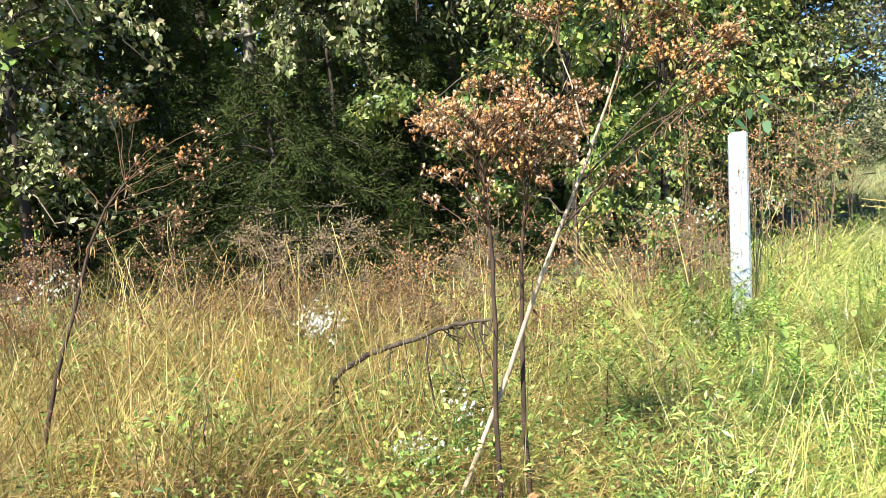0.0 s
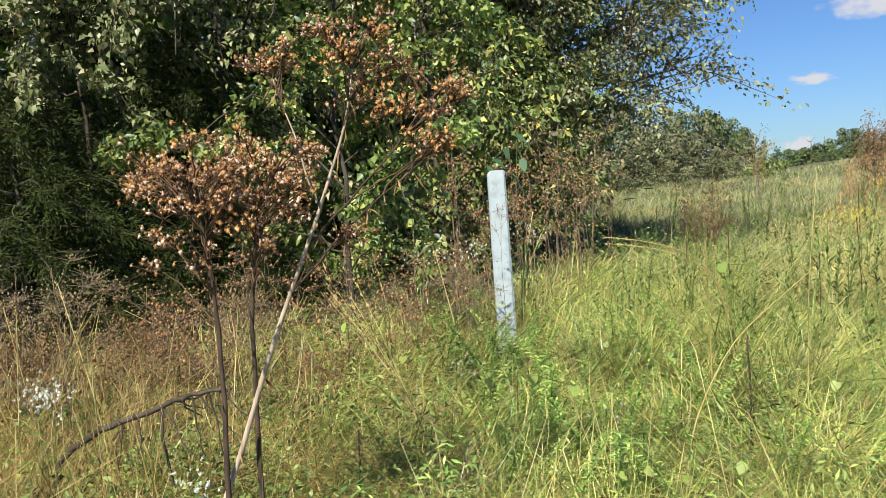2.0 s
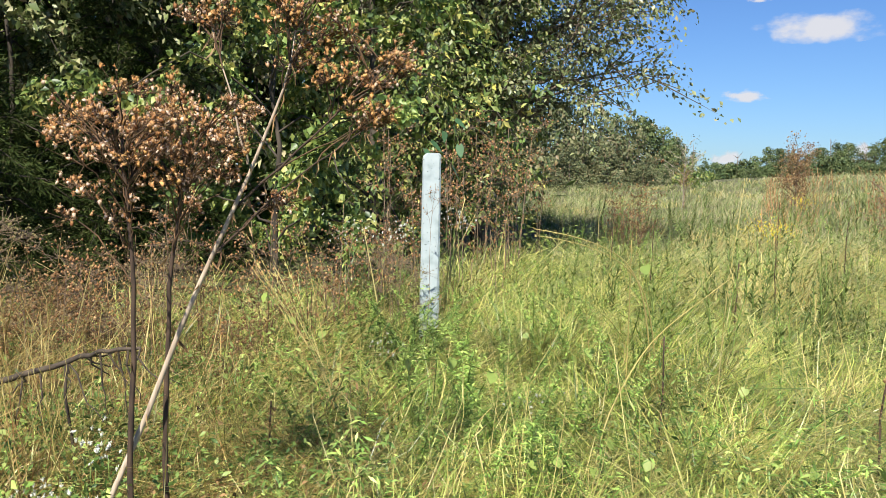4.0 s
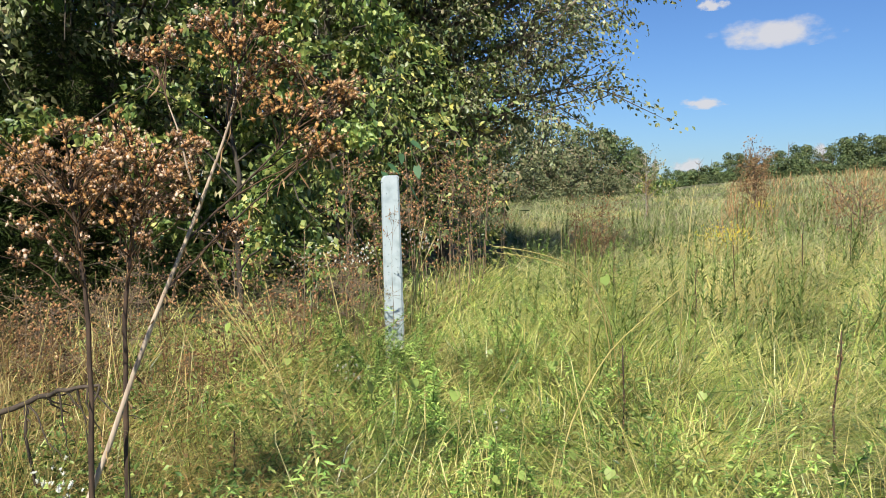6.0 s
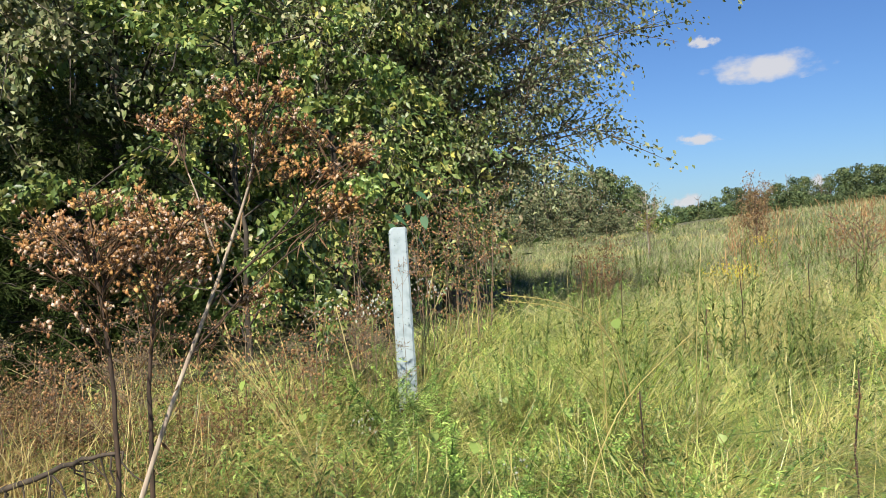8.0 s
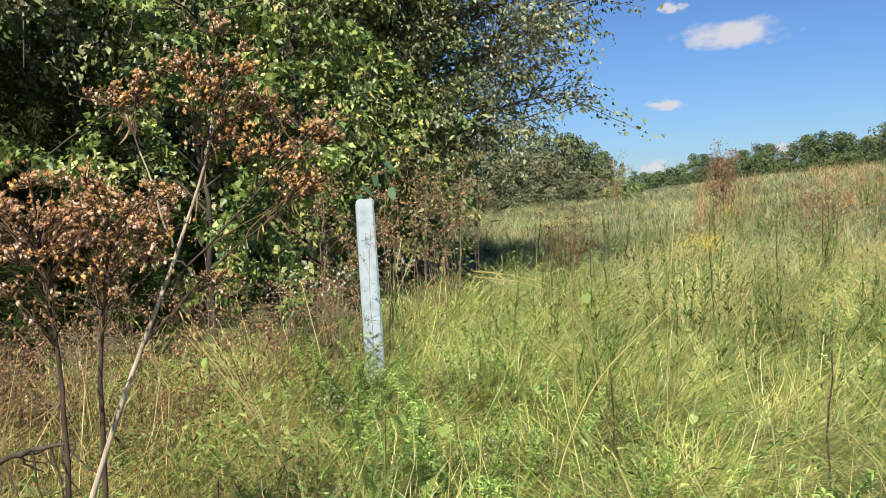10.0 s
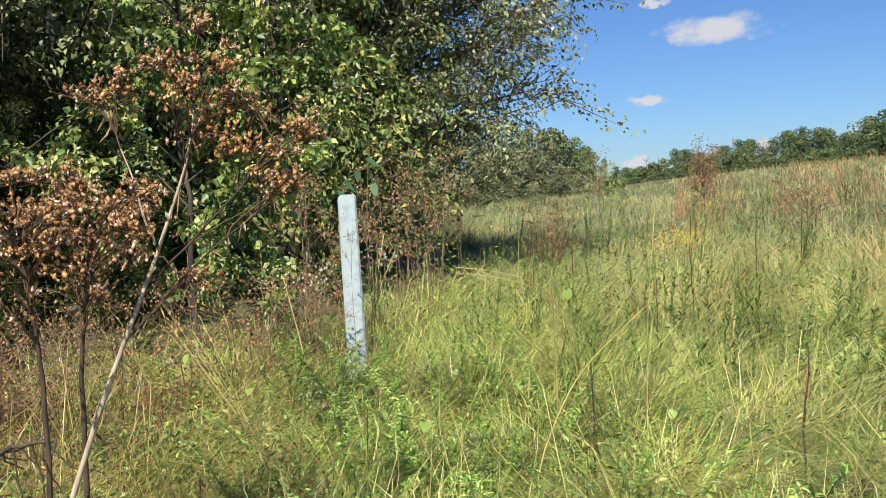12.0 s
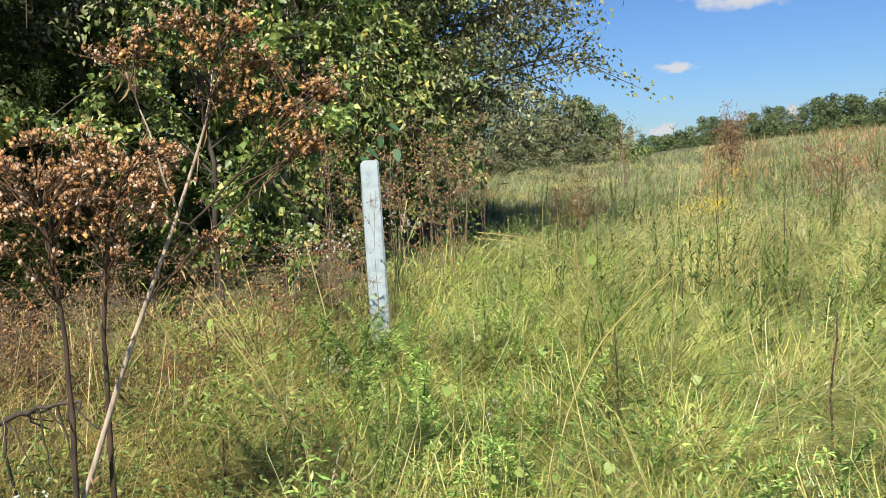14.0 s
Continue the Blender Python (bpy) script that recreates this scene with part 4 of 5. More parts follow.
CLUMP_GREEN, CLUMP_LUSH, CLUMP_TAN = "clump of green grass bowed over to one side", "lush yellow-green grass clump bowed over a shaded gap", "clump of tan dry grass among the green"
clumps = [grass_clump(2.62, 5.15, M_LUSH, 701, CLUMP_LUSH, 320, 0.72), grass_clump(3.0, 4.3, M_GRASS, 702, CLUMP_GREEN), grass_clump(4.6, 5.6, M_STRAW, 703, CLUMP_TAN, 200, 0.56)]
c_rng = np.random.default_rng(21)
for k in range(120):
    px_, py_, far, _ = polar(1, 2.7, 12, 15, 56, c_rng)
    x, y, kind_no = float(px_[0]), float(py_[0]), (0, 1, 0, 2, 1)[k % 5]
    if k < 7:
        x, y, kind_no = ((2.45, 5.35), (2.85, 5.3), (3.15, 5.0), (2.7, 4.75), (3.45, 4.75), (2.3, 5.65), (2.95, 5.75))[k] + (0,)
    if hollow(x, y) or not keep_open(x, y) or (abs(x - 2.05) < 0.2 and abs(y - 6.04) < 0.2):
        continue
    s = c_rng.uniform(0.65, 1.15)
    copy_thing(clumps[kind_no], pose(x, y, float(ground_z(x, y)), 0, 0, c_rng.normal(0, 50)) @ Matrix.Diagonal((s, s, s * c_rng.uniform(0.75, 1.1), 1)))


def leaf_litter(name, n, mat, label, rng, r0, r1, a0, a1, z0, z1, size, slim, pick=None):
    """Many small leaves of low plants at mixed heights."""
    x, y, r, az = polar(n, r0, r1, a0, a1, rng)
    k = keep_open(x, y) & ~hollow(x, y) & (pick(x, y) if pick else True)
    x, y, r = x[k], y[k], r[k]
    m = len(x)
    P = np.stack([x, y, ground_z(x, y) + (mound(x, y) * (1.25 - 1.0 * rng.uniform(0, 1, m) ** 1.6) if z1 is None else rng.uniform(z0, z1, m))], 1)
    d = rng.normal(0, 1, (m, 3)) * [1, 1, 0.5]
    L = size * rng.uniform(0.5, 1.3, m) * (0.75 + r / 16)
    ob = new(name, tri_mesh(name, *leaves(P, d, rng.normal(0, 0.6, (m, 3)) + [0, 0, 1], L, L * slim), mat))
    tagged(ob, label, "plants", kind="stuff")


leaf_litter("low_herbs", 50000, M_HERB, "small green leaves of low herbs between the grass", g_rng, 1.8, 16, 4, 60, 0.08, None, 0.036, 0.27, lambda x, y: waves(x, y, 1.4, 41) > -0.25)
leaf_litter("goldenrod_leaves", 46000, M_RODLEAF, "small narrow leaves of goldenrods matted between the grass", g_rng, 2.0, 16, 8, 60, 0.08, None, 0.036, 0.22, lambda x, y: waves(x, y, 1.1, 44) > 0.25)
leaf_litter("dead_leaves", 14000, M_DEADLEAF, "withered brown leaves among the dry grass", g_rng, 1.9, 9, -38, 22, 0.05, 0.42, 0.036, 0.4)
leaf_litter("green_herbs", 34000, M_HERB, "small green leaves creeping through the dry grass", g_rng, 2.2, 7, -34, 16, 0.1, 0.55, 0.030, 0.45, lambda x, y: waves(x, y, 1.0, 43) > 0.1)


def culms(name, n, mat, label, rng, r0, r1, a0, a1, h0, h1):
    """Long bare grass stalks with a feathery tip."""
    x, y, r, az = polar(n, r0, r1, a0, a1, rng)
    k = keep_open(x, y)
    x, y, r = x[k], y[k], r[k]
    m = len(x)
    P = np.stack([x, y, ground_z(x, y)], 1)
    h = rng.uniform(h0, h1, m)
    lay, bend = rng.uniform(0, 6.28, m), rng.uniform(0.1, 0.7, m)
    a = blades(P, h, 0.0034 * (0.8 + r / 8), lay, bend, rng, 0.1)
    b = blades(P, h, 0.0034 * (0.8 + r / 8), lay, bend, np.random.default_rng(3), 0.1)
    ob = new(name, tri_mesh(name, *join([a, b]), mat))
    tagged(ob, label, "grass", kind="stuff")


culms("grass_stalks", 300, M_STRAW, "long dry yellow grass stalks standing above the sward", g_rng, 2.6, 14, -30, 60, 0.7, 1.05)
culms("golden_stalks", 240, M_GOLD, "long golden grass stalks leaning every way", g_rng, 2.8, 6, -34, 6, 0.75, 1.2)


# ---- dead tall weeds with seed heads ----
def corymb(end, frm, r, n, rng):
    """Stalked heads in a shallow dome about end, all branching off just below it."""
    root = np.array(end) * 0.8 + np.array(frm) * 0.2 - [0, 0, 0.01]
    q = rng.normal(0, 1, (n, 3)) * [r, r, r * 0.62] + np.array(end)
    tw = sticks(np.repeat(root[None], n, 0), q, np.full(n, 0.0012), np.full(n, 0.0008))
    return q, tw


def weed(name, at, stems, ends, label, seed, head_mat=None, size=0.0070, stem_r=0.0075, group="dead tall weeds", withered=40, pale=()):
    """stems: lists of points from the ground up; ends: (stem, point, spread, heads)."""
    rng = np.random.default_rng(seed)
    e = thing(name, at, label, "weed", group)
    wood = M_RUSSET if head_mat in (None, M_HEADDARK) else M_TWIG
    lines = []
    for i, pts in enumerate(stems):
        P = np.array(pts, float)
        f, g = np.linspace(0, 1, len(P)), np.linspace(0, 1, 12)
        Q = np.stack([np.interp(g, f, P[:, c]) for c in range(3)], 1)
        Q[1:-1] = (Q[:-2] + Q[1:-1] * 2 + Q[2:]) / 4
        Q[1:-1] += rng.normal(0, 0.003, (10, 3))
        lines.append(Q)
        thin = 0.42 if i > 2 else 1.0
        part("stem", tube(Q, stem_r * thin * np.linspace(1.25, 0.32 if i in pale else 0.5, 12), 7), M_PALESTEM if i in pale else wood if group.endswith("edge") else M_STEM, e, "pale dry stem" if i in pale else "", True)
    TW, H = [], []
    for i, p, r, n in ends:
        Q, p = lines[i], np.array(p, float)
        reach = np.linalg.norm(Q - p, axis=1) + np.where(Q[:, 2] > p[2] - 0.10, 5.0, 0.0) + rng.uniform(0, 0.25) * (Q[:, 2] - Q[0, 2])
        b = Q[int(np.argmin(reach))]
        c = curve(b, p, -0.12 * np.linalg.norm(p - b) * rng.uniform(0, 1), 0.004, 7, rng)
        q, tw = corymb(p, c[3], r, n, rng)
        TW.append(tw)
        bough = part("branch", tube(c, np.linspace(stem_r * 0.34, 0.0014, 7), 5), wood, e)
        if head_mat is None:
            orange = rng.uniform() < (0.5 if i > 1 else 0.25)
            tagged(part("seed_cluster", heads(q, size * rng.uniform(0.5, 1.45, len(q)), rng), M_HEADORANGE if orange else M_HEAD, bough, "fluffy orange-tan seed heads" if orange else ""), kind="stuff")
        else:
            H.append(q)
    tagged(part("pedicels", join(TW), wood, e), kind="stuff")
    if H:
        q = np.concatenate(H)
        tagged(part("seed_heads", heads(q, size * rng.uniform(0.5, 1.45, len(q)), rng, False), head_mat, e), kind="stuff")
    if withered:
        L = np.concatenate(lines)
        P = L[rng.integers(0, len(L), withered)] + rng.normal(0, 0.004, (withered, 3))
        d = rng.normal(0, 0.35, (withered, 3)) + [0, 0, -1]
        tagged(part("withered_leaves", leaves(P, d, rng.normal(0, 1, (withered, 3)), rng.uniform(0.03, 0.075, withered), rng.uniform(0.004, 0.009, withered), 0.5), M_DEADLEAF, e), kind="stuff")
    return e


def fan(stem, foot, n, cx, cz, rx, rz, rng, r=0.032, heads_n=15, deep=0.16):
    """Ends spread through an oval crown over a stem's fork."""
    out = []
    for _ in range(n):
        a, q = rng.uniform(0, 6.283), math.sqrt(rng.uniform(0.02, 1))
        out.append((stem, (cx + rx * q * math.cos(a), foot + rng.normal(0, deep), cz + rz * q * math.sin(a)), r * rng.uniform(0.7, 1.2), int(heads_n * rng.uniform(0.8, 1.6))))
    return out


w_rng = np.random.default_rng(12)
STEM_A = [(-0.10, -0.05, -0.02), (-0.11, -0.02, 0.68), (-0.11, -0.01, 0.91), (-0.10, 0.0, 1.14), (-0.12, 0.0, 1.34), (-0.13, 0.0, 1.48)]
STEM_B = [(0.0, 0.04, -0.02), (-0.02, 0.05, 0.65), (-0.01, 0.06, 0.89), (0.0, 0.06, 1.13), (0.02, 0.06, 1.32), (0.05, 0.06, 1.48)]
STEM_C = [(-0.36, 0.03, -0.02), (-0.09, 0.0, 0.67), (0.03, -0.01, 0.97), (0.12, -0.02, 1.19), (0.22, -0.02, 1.44), (0.27, -0.03, 1.55), (0.31, -0.03, 1.66), (0.33, -0.03, 1.80)]
STEM_D = [(0.16, -0.02, 1.29), (0.28, -0.03, 1.40), (0.41, -0.05, 1.53), (0.52, -0.07, 1.65), (0.62, -0.08, 1.74)]
STEM_E = [(0.10, -0.02, 1.15), (0.22, -0.04, 1.28), (0.36, -0.07, 1.41), (0.52, -0.10, 1.53)]
STEM_F = [(0.20, -0.05, 1.42), (0.18, -0.06, 1.51), (0.13, 0.0, 1.70), (0.10, 0.05, 1.83)]
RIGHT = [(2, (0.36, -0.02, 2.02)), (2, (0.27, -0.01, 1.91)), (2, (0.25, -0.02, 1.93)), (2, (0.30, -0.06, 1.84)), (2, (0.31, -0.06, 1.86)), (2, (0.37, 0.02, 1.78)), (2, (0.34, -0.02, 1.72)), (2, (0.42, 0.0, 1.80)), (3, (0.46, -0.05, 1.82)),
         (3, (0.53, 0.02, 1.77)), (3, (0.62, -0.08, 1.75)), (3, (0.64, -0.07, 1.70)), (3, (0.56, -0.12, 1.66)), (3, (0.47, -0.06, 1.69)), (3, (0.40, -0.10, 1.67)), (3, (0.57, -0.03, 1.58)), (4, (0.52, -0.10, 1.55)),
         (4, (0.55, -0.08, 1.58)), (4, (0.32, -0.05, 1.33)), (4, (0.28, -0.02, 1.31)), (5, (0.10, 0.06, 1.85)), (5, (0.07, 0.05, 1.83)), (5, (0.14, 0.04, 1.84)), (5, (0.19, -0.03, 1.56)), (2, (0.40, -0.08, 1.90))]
main_ends = fan(0, 0.0, 40, -0.15, 1.52, 0.18, 0.11, w_rng, 0.028, 15) + fan(1, 0.05, 38, 0.04, 1.49, 0.17, 0.13, w_rng, 0.028, 15) + fan(0, 0.0, 6, -0.2, 1.3, 0.12, 0.09, w_rng, 0.024) + fan(1, 0.05, 5, 0.1, 1.33, 0.13, 0.06, w_rng, 0.024)
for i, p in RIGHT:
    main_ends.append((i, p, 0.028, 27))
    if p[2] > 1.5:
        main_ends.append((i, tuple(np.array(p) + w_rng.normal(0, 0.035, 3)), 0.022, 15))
ground_here = float(ground_z(0.30, 2.86))
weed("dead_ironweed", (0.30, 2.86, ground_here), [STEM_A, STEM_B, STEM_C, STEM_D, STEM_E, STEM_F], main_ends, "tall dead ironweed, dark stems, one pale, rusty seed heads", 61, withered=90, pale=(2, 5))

LEFT_STEM = [(-0.22, -0.06, -0.02), (-0.08, -0.03, 0.67), (-0.02, -0.01, 0.85), (0.06, 0.02, 1.15), (0.13, 0.03, 1.30), (0.21, 0.03, 1.39)]
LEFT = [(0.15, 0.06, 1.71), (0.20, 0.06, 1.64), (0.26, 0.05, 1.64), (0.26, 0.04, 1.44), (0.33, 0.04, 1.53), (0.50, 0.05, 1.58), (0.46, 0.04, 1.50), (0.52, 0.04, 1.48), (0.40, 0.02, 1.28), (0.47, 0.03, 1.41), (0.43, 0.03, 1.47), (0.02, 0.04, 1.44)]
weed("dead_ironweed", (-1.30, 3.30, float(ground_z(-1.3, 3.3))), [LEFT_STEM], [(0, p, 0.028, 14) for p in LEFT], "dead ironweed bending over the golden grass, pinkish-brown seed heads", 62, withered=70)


weed("dead_weed", (1.93, 5.72, float(ground_z(1.93, 5.72))), [[(0.0, 0.0, -0.02), (0.02, 0.02, 0.6), (0.03, 0.05, 1.05), (0.06, 0.06, 1.30)], [(0.05, 0.0, -0.02), (0.12, 0.08, 0.55), (0.16, 0.12, 0.80)]],
     [(0, (0.02, 0.06, 1.26), 0.035, 9), (0, (0.09, 0.05, 1.20), 0.03, 6), (0, (0.00, 0.04, 1.12), 0.03, 6), (0, (0.13, 0.08, 1.36), 0.02, 4)], "thin dead weed leaning before the white post", 63, M_HEADBROWN, 0.0045, 0.0016, "dead weeds at the woods' edge", 0)


def bushy_weed(name, x, y, height, spread, n_stem, n_end, seed, label, mat, size=0.0092, r=0.05, heads_n=9):
    rng = np.random.default_rng(seed)
    stems, ends = [], []
    for i in range(n_stem):
        a, q = rng.uniform(0, 6.283), rng.uniform(0.15, 0.6) * spread
        top = (q * math.cos(a), q * math.sin(a), height * rng.uniform(0.5, 0.92))
        stems.append([(0.25 * top[0], 0.25 * top[1], -0.02), (0.6 * top[0], 0.6 * top[1], height * 0.4), top])
        for _ in range(n_end // n_stem):
            b, w = rng.uniform(0, 6.283), math.sqrt(rng.uniform(0, 1)) * spread * 0.55
            ends.append((i, (top[0] + w * math.cos(b), top[1] + w * math.sin(b), top[2] * rng.uniform(0.62, 1.14)), r, heads_n))
    return weed(name, (x, y, float(ground_z(x, y))), stems, ends, label, seed, mat, size, 0.0034, "dead weeds at the woods' edge", 100)


masters = [bushy_weed("dead_weed", 0.1, 6.1, 1.12, 0.42, 5, 20, 71, "brown dead weed with small seed heads before dark trees", M_HEADDARK),
           bushy_weed("dead_weed", -0.75, 5.7, 1.0, 0.45, 5, 20, 72, "brown dead weed with small seed heads before dark trees", M_HEADDARK),
           bushy_weed("dead_weed", 1.45, 6.3, 1.25, 0.40, 6, 30, 73, "reddish-brown dead weed with pale seed heads near the post", M_HEADBROWN),
           bushy_weed("dead_weed", 2.85, 7.6, 1.70, 0.34, 3, 18, 74, "tall thin reddish dead weed behind the post", M_HEADBROWN)]
faded = bushy_weed("faded_goldenrod", -0.55, 5.0, 1.28, 0.40, 4, 30, 75, "faded goldenrod gone to pale seed", M_SEEDGREEN, 0.006, 0.05, 18)
SPOTS = [(0, -1.3, 6.2, 1.0), (1, -0.3, 6.6, 1.05), (0, 0.6, 6.5, 1.0), (1, 0.95, 6.0, 0.9), (1, -1.9, 6.0, 1.0), (0, -2.6, 6.4, 1.05), (2, 1.05, 6.9, 1.0), (2, 1.85, 6.75, 0.95), (0, 1.2, 5.7, 0.85), (2, 0.35, 7.1, 1.1),
         (3, 2.35, 7.2, 0.80), (3, 3.75, 8.7, 1.06), (2, 2.6, 8.0, 1.2), (3, 4.3, 9.9, 0.9), (2, 2.1, 7.4, 1.0), (3, 2.95, 8.2, 1.02), (3, 3.0, 7.2, 0.72), (3, 3.6, 9.2, 1.1), (3, 2.4, 8.5, 1.1), (3, 4.8, 10.4, 0.8), (0, 5.85, 10.0, 1.1), (1, 6.2, 10.6, 1.1), (2, 6.9, 11.6, 1.2),
         (3, 10.5, 10.35, 0.55), (3, 11.3, 10.9, 0.55), (2, 12.2, 12.5, 0.8), (3, 15.06, 18.2, 1.0), (3, 15.4, 18.5, 0.95), (3, 15.2, 18.0, 1.0), (3, 14.9, 18.4, 0.9), (3, 14.7, 22.4, 0.95), (3, 14.9, 22.6, 0.9), (1, -3.2, 6.9, 1.1), (0, -2.2, 7.0, 1.2),
         (0, -0.9, 5.1, 0.75), (1, -0.5, 5.5, 0.8), (0, 0.0, 5.2, 0.75), (1, 0.35, 5.4, 0.8), (0, 0.55, 4.9, 0.7), (1, -0.15, 4.7, 0.65), (0, -1.5, 5.3, 0.8), (1, 0.8, 5.5, 0.8)]
for k, x, y, s in SPOTS:
    s *= 1.17 if k == 3 and y < 10.6 and x < 5 else 1.0
    copy_thing(masters[k], pose(x, y, float(ground_z(x, y)), 0, 0, w_rng.uniform(0, 360)) @ Matrix.Diagonal((s, s, s, 1)))
brown = [bushy_weed("dead_weed", -1.1, 5.6, 0.95, 0.42, 5, 20, 76, "brown dead weed with small tan seed heads in a dense stand", M_HEADDARK, 0.009, 0.05, 13), bushy_weed("dead_weed", -0.3, 6.0, 1.05, 0.38, 5, 20, 77, "russet dead weed with small tan seed heads in a dense stand", M_HEADBROWN, 0.008, 0.05, 12)]
for k in range(24):
    x, y, s = w_rng.uniform(-2.9, 0.7), w_rng.uniform(5.4, 7.1), w_rng.uniform(0.65, 1.0)
    copy_thing(brown[0 if k % 3 else 1], pose(x, y, float(ground_z(x, y)), 0, 0, w_rng.uniform(0, 360)) @ Matrix.Diagonal((s, s, s, 1)))
for x, y, s in [(-0.95, 5.35, 0.95), (0.25, 5.6, 0.85), (1.75, 5.9, 0.75)]:
    copy_thing(faded, pose(x, y, float(ground_z(x, y)), 0, 0, w_rng.uniform(0, 360)) @ Matrix.Diagonal((s, s, s, 1)))


# ---- leafy green weeds ----
def leafy_weed(x, y, height, lean, az, seed, n=64):
    rng = np.random.default_rng(seed)
    e = thing("goldenrod", (x, y, float(ground_z(x, y))), "green leafy goldenrod not in flower, arching over the grass", "weed", "green goldenrods")
    f = np.linspace(0, 1, 9)
    P = np.stack([math.sin(az) * lean * height * f ** 2, math.cos(az) * lean * height * f ** 2, height * (f - 0.25 * lean * f ** 3)], 1)
    part("stem", tube(P, np.linspace(0.0045, 0.0015, 9), 5), M_HERB, e)
    g = np.linspace(0.15, 1, n)
    Q = np.stack([np.interp(g, f, P[:, c]) for c in range(3)], 1)
    a = np.arange(n) * 2.399
    d = np.stack([np.sin(a), np.cos(a), 0.25 + 0 * a], 1) + rng.normal(0, 0.3, (n, 3))
    L = rng.uniform(0.032, 0.058, n) * (1.25 - 0.65 * g)
    tagged(part("leaves", leaves(Q, d, np.tile([0, 0, 1.0], (n, 1)) + rng.normal(0, 0.2, (n, 3)), L, L * 0.27, 0.12), M_RODLEAF, e), kind="stuff")
    return e


greens = [leafy_weed(1.3 + 0.12 * k, 3.6 + 0.1 * k, 0.58 + 0.04 * k, 0.22 + 0.06 * k, 1.1 * k, 80 + k, 170 + 8 * k) for k in range(5)]
for k in range(270):
    if k < 140:
        x, y = w_rng.normal(1.68, 0.34), w_rng.normal(4.15, 0.6)
    elif k < 178:
        x, y = w_rng.normal(1.9, 0.42), w_rng.normal(5.35, 0.35)
    else:
        px_, py_, _, _ = polar(1, 3.4, 18, 18, 56, w_rng)
        x, y = float(px_[0]), float(py_[0])
    if abs(x - 2.05) < 0.12 and abs(y - 6.04) < 0.15 or hollow(x, y):
        continue
    s = w_rng.uniform(0.7, 1.12)
    copy_thing(greens[k % 5], pose(x, y, float(ground_z(x, y)), 0, 0, w_rng.uniform(0, 360)) @ Matrix.Diagonal((s, s, s, 1)))


def upright_weed(seed):
    rng = np.random.default_rng(seed)
    e = thing("green_weed", (5.0 + seed % 7, 8.0 + seed % 5, float(ground_z(5.0 + seed % 7, 8.0 + seed % 5))), "dark green upright leafy weed in the open meadow", "weed", "upright green weeds")
    for k in range(4):
        a = rng.uniform(0, 6.283)
        top = np.array([0.16 * math.cos(a), 0.16 * math.sin(a), rng.uniform(0.6, 1.05)])
        c = curve((0.2 * top[0], 0.2 * top[1], 0), top, 0, 0.008, 7, rng)
        part("stem", tube(c, np.linspace(0.004, 0.002, 7), 5), M_HERB, e)
        n = 52
        g = rng.uniform(1.2, 6.0, n)
        q = np.stack([np.interp(g, np.arange(7), c[:, i]) for i in range(3)], 1)
        ang = rng.uniform(0, 6.283, n)
        d = np.stack([np.cos(ang), np.sin(ang), rng.uniform(0.6, 2.0, n)], 1)
        L = rng.uniform(0.045, 0.085, n) * np.interp(g, [1.2, 6.0], [1.3, 0.6])
        tagged(part("leaves", leaves(q, d, np.tile([0, 0, 1.0], (n, 1)) + rng.normal(0, 0.3, (n, 3)), L, L * 0.2, 0.15), M_MEADOWHERB, e), kind="stuff")
    return e


M_MEADOWHERB = plant("meadow_herb_leaf", [(0.111, 0.159, 0.044), (0.158, 0.208, 0.054), (0.237, 0.257, 0.079)], 0.5, 0.2)
uprights = [upright_weed(400 + 3 * k) for k in range(4)]
for k in range(66):
    px_, py_, _, az_ = polar(1, 5.5, 24, 24, 52, w_rng)
    x, y = float(px_[0]), float(py_[0])
    s = w_rng.uniform(0.6, 1.05)
    copy_thing(uprights[k % 4], pose(x, y, float(ground_z(x, y)), 0, 0, w_rng.uniform(0, 360)) @ Matrix.Diagonal((s, s, s, 1)))
for x, y, s in [(4.45, 5.78, 1.05), (4.6, 6.3, 0.9), (3.5, 6.3, 0.9), (3.3, 6.6, 0.9)]:
    copy_thing(uprights[0], pose(x, y, float(ground_z(x, y)), 0, 0, 40 * x) @ Matrix.Diagonal((s, s, s, 1)))


def low_herb(name, x, y, height, spread, n, mat, stem_mat, label, seed, slim=0.42, leaf=0.034):
    """A low branching herb: a few stems, and leaves set all along them up to an uneven top."""
    rng = np.random.default_rng(seed)
    e = thing(name, (x, y, float(ground_z(x, y))), label, "weed", "herbs of the dry grass")
    Q = []
    for k in range(7):
        a, q = k * 0.9 + rng.normal(0, 0.3), spread * rng.uniform(0.3, 1.0)
        c = curve((0.1 * q * math.cos(a), 0.1 * q * math.sin(a), -0.02), (q * math.cos(a), q * math.sin(a), height * rng.uniform(0.65, 1.0)), 0, 0.012, 7, rng)
        part("stem", tube(c, np.linspace(0.0035, 0.0012, 7), 4), stem_mat, e)
        g = rng.uniform(1.5, 6.0, n // 7)
        Q.append(np.stack([np.interp(g, np.arange(7), c[:, i]) for i in range(3)], 1) + rng.normal(0, 0.03, (n // 7, 3)))
    Q = np.concatenate(Q)
    m = len(Q)
    L = leaf * rng.uniform(0.5, 1.3, m)
    tagged(part("leaves", leaves(Q, rng.normal(0, 1, (m, 3)) + [0, 0, -0.1], rng.normal(0, 0.6, (m, 3)) + [0, 0, 1], L, L * slim), mat, e), kind="stuff")
    return e


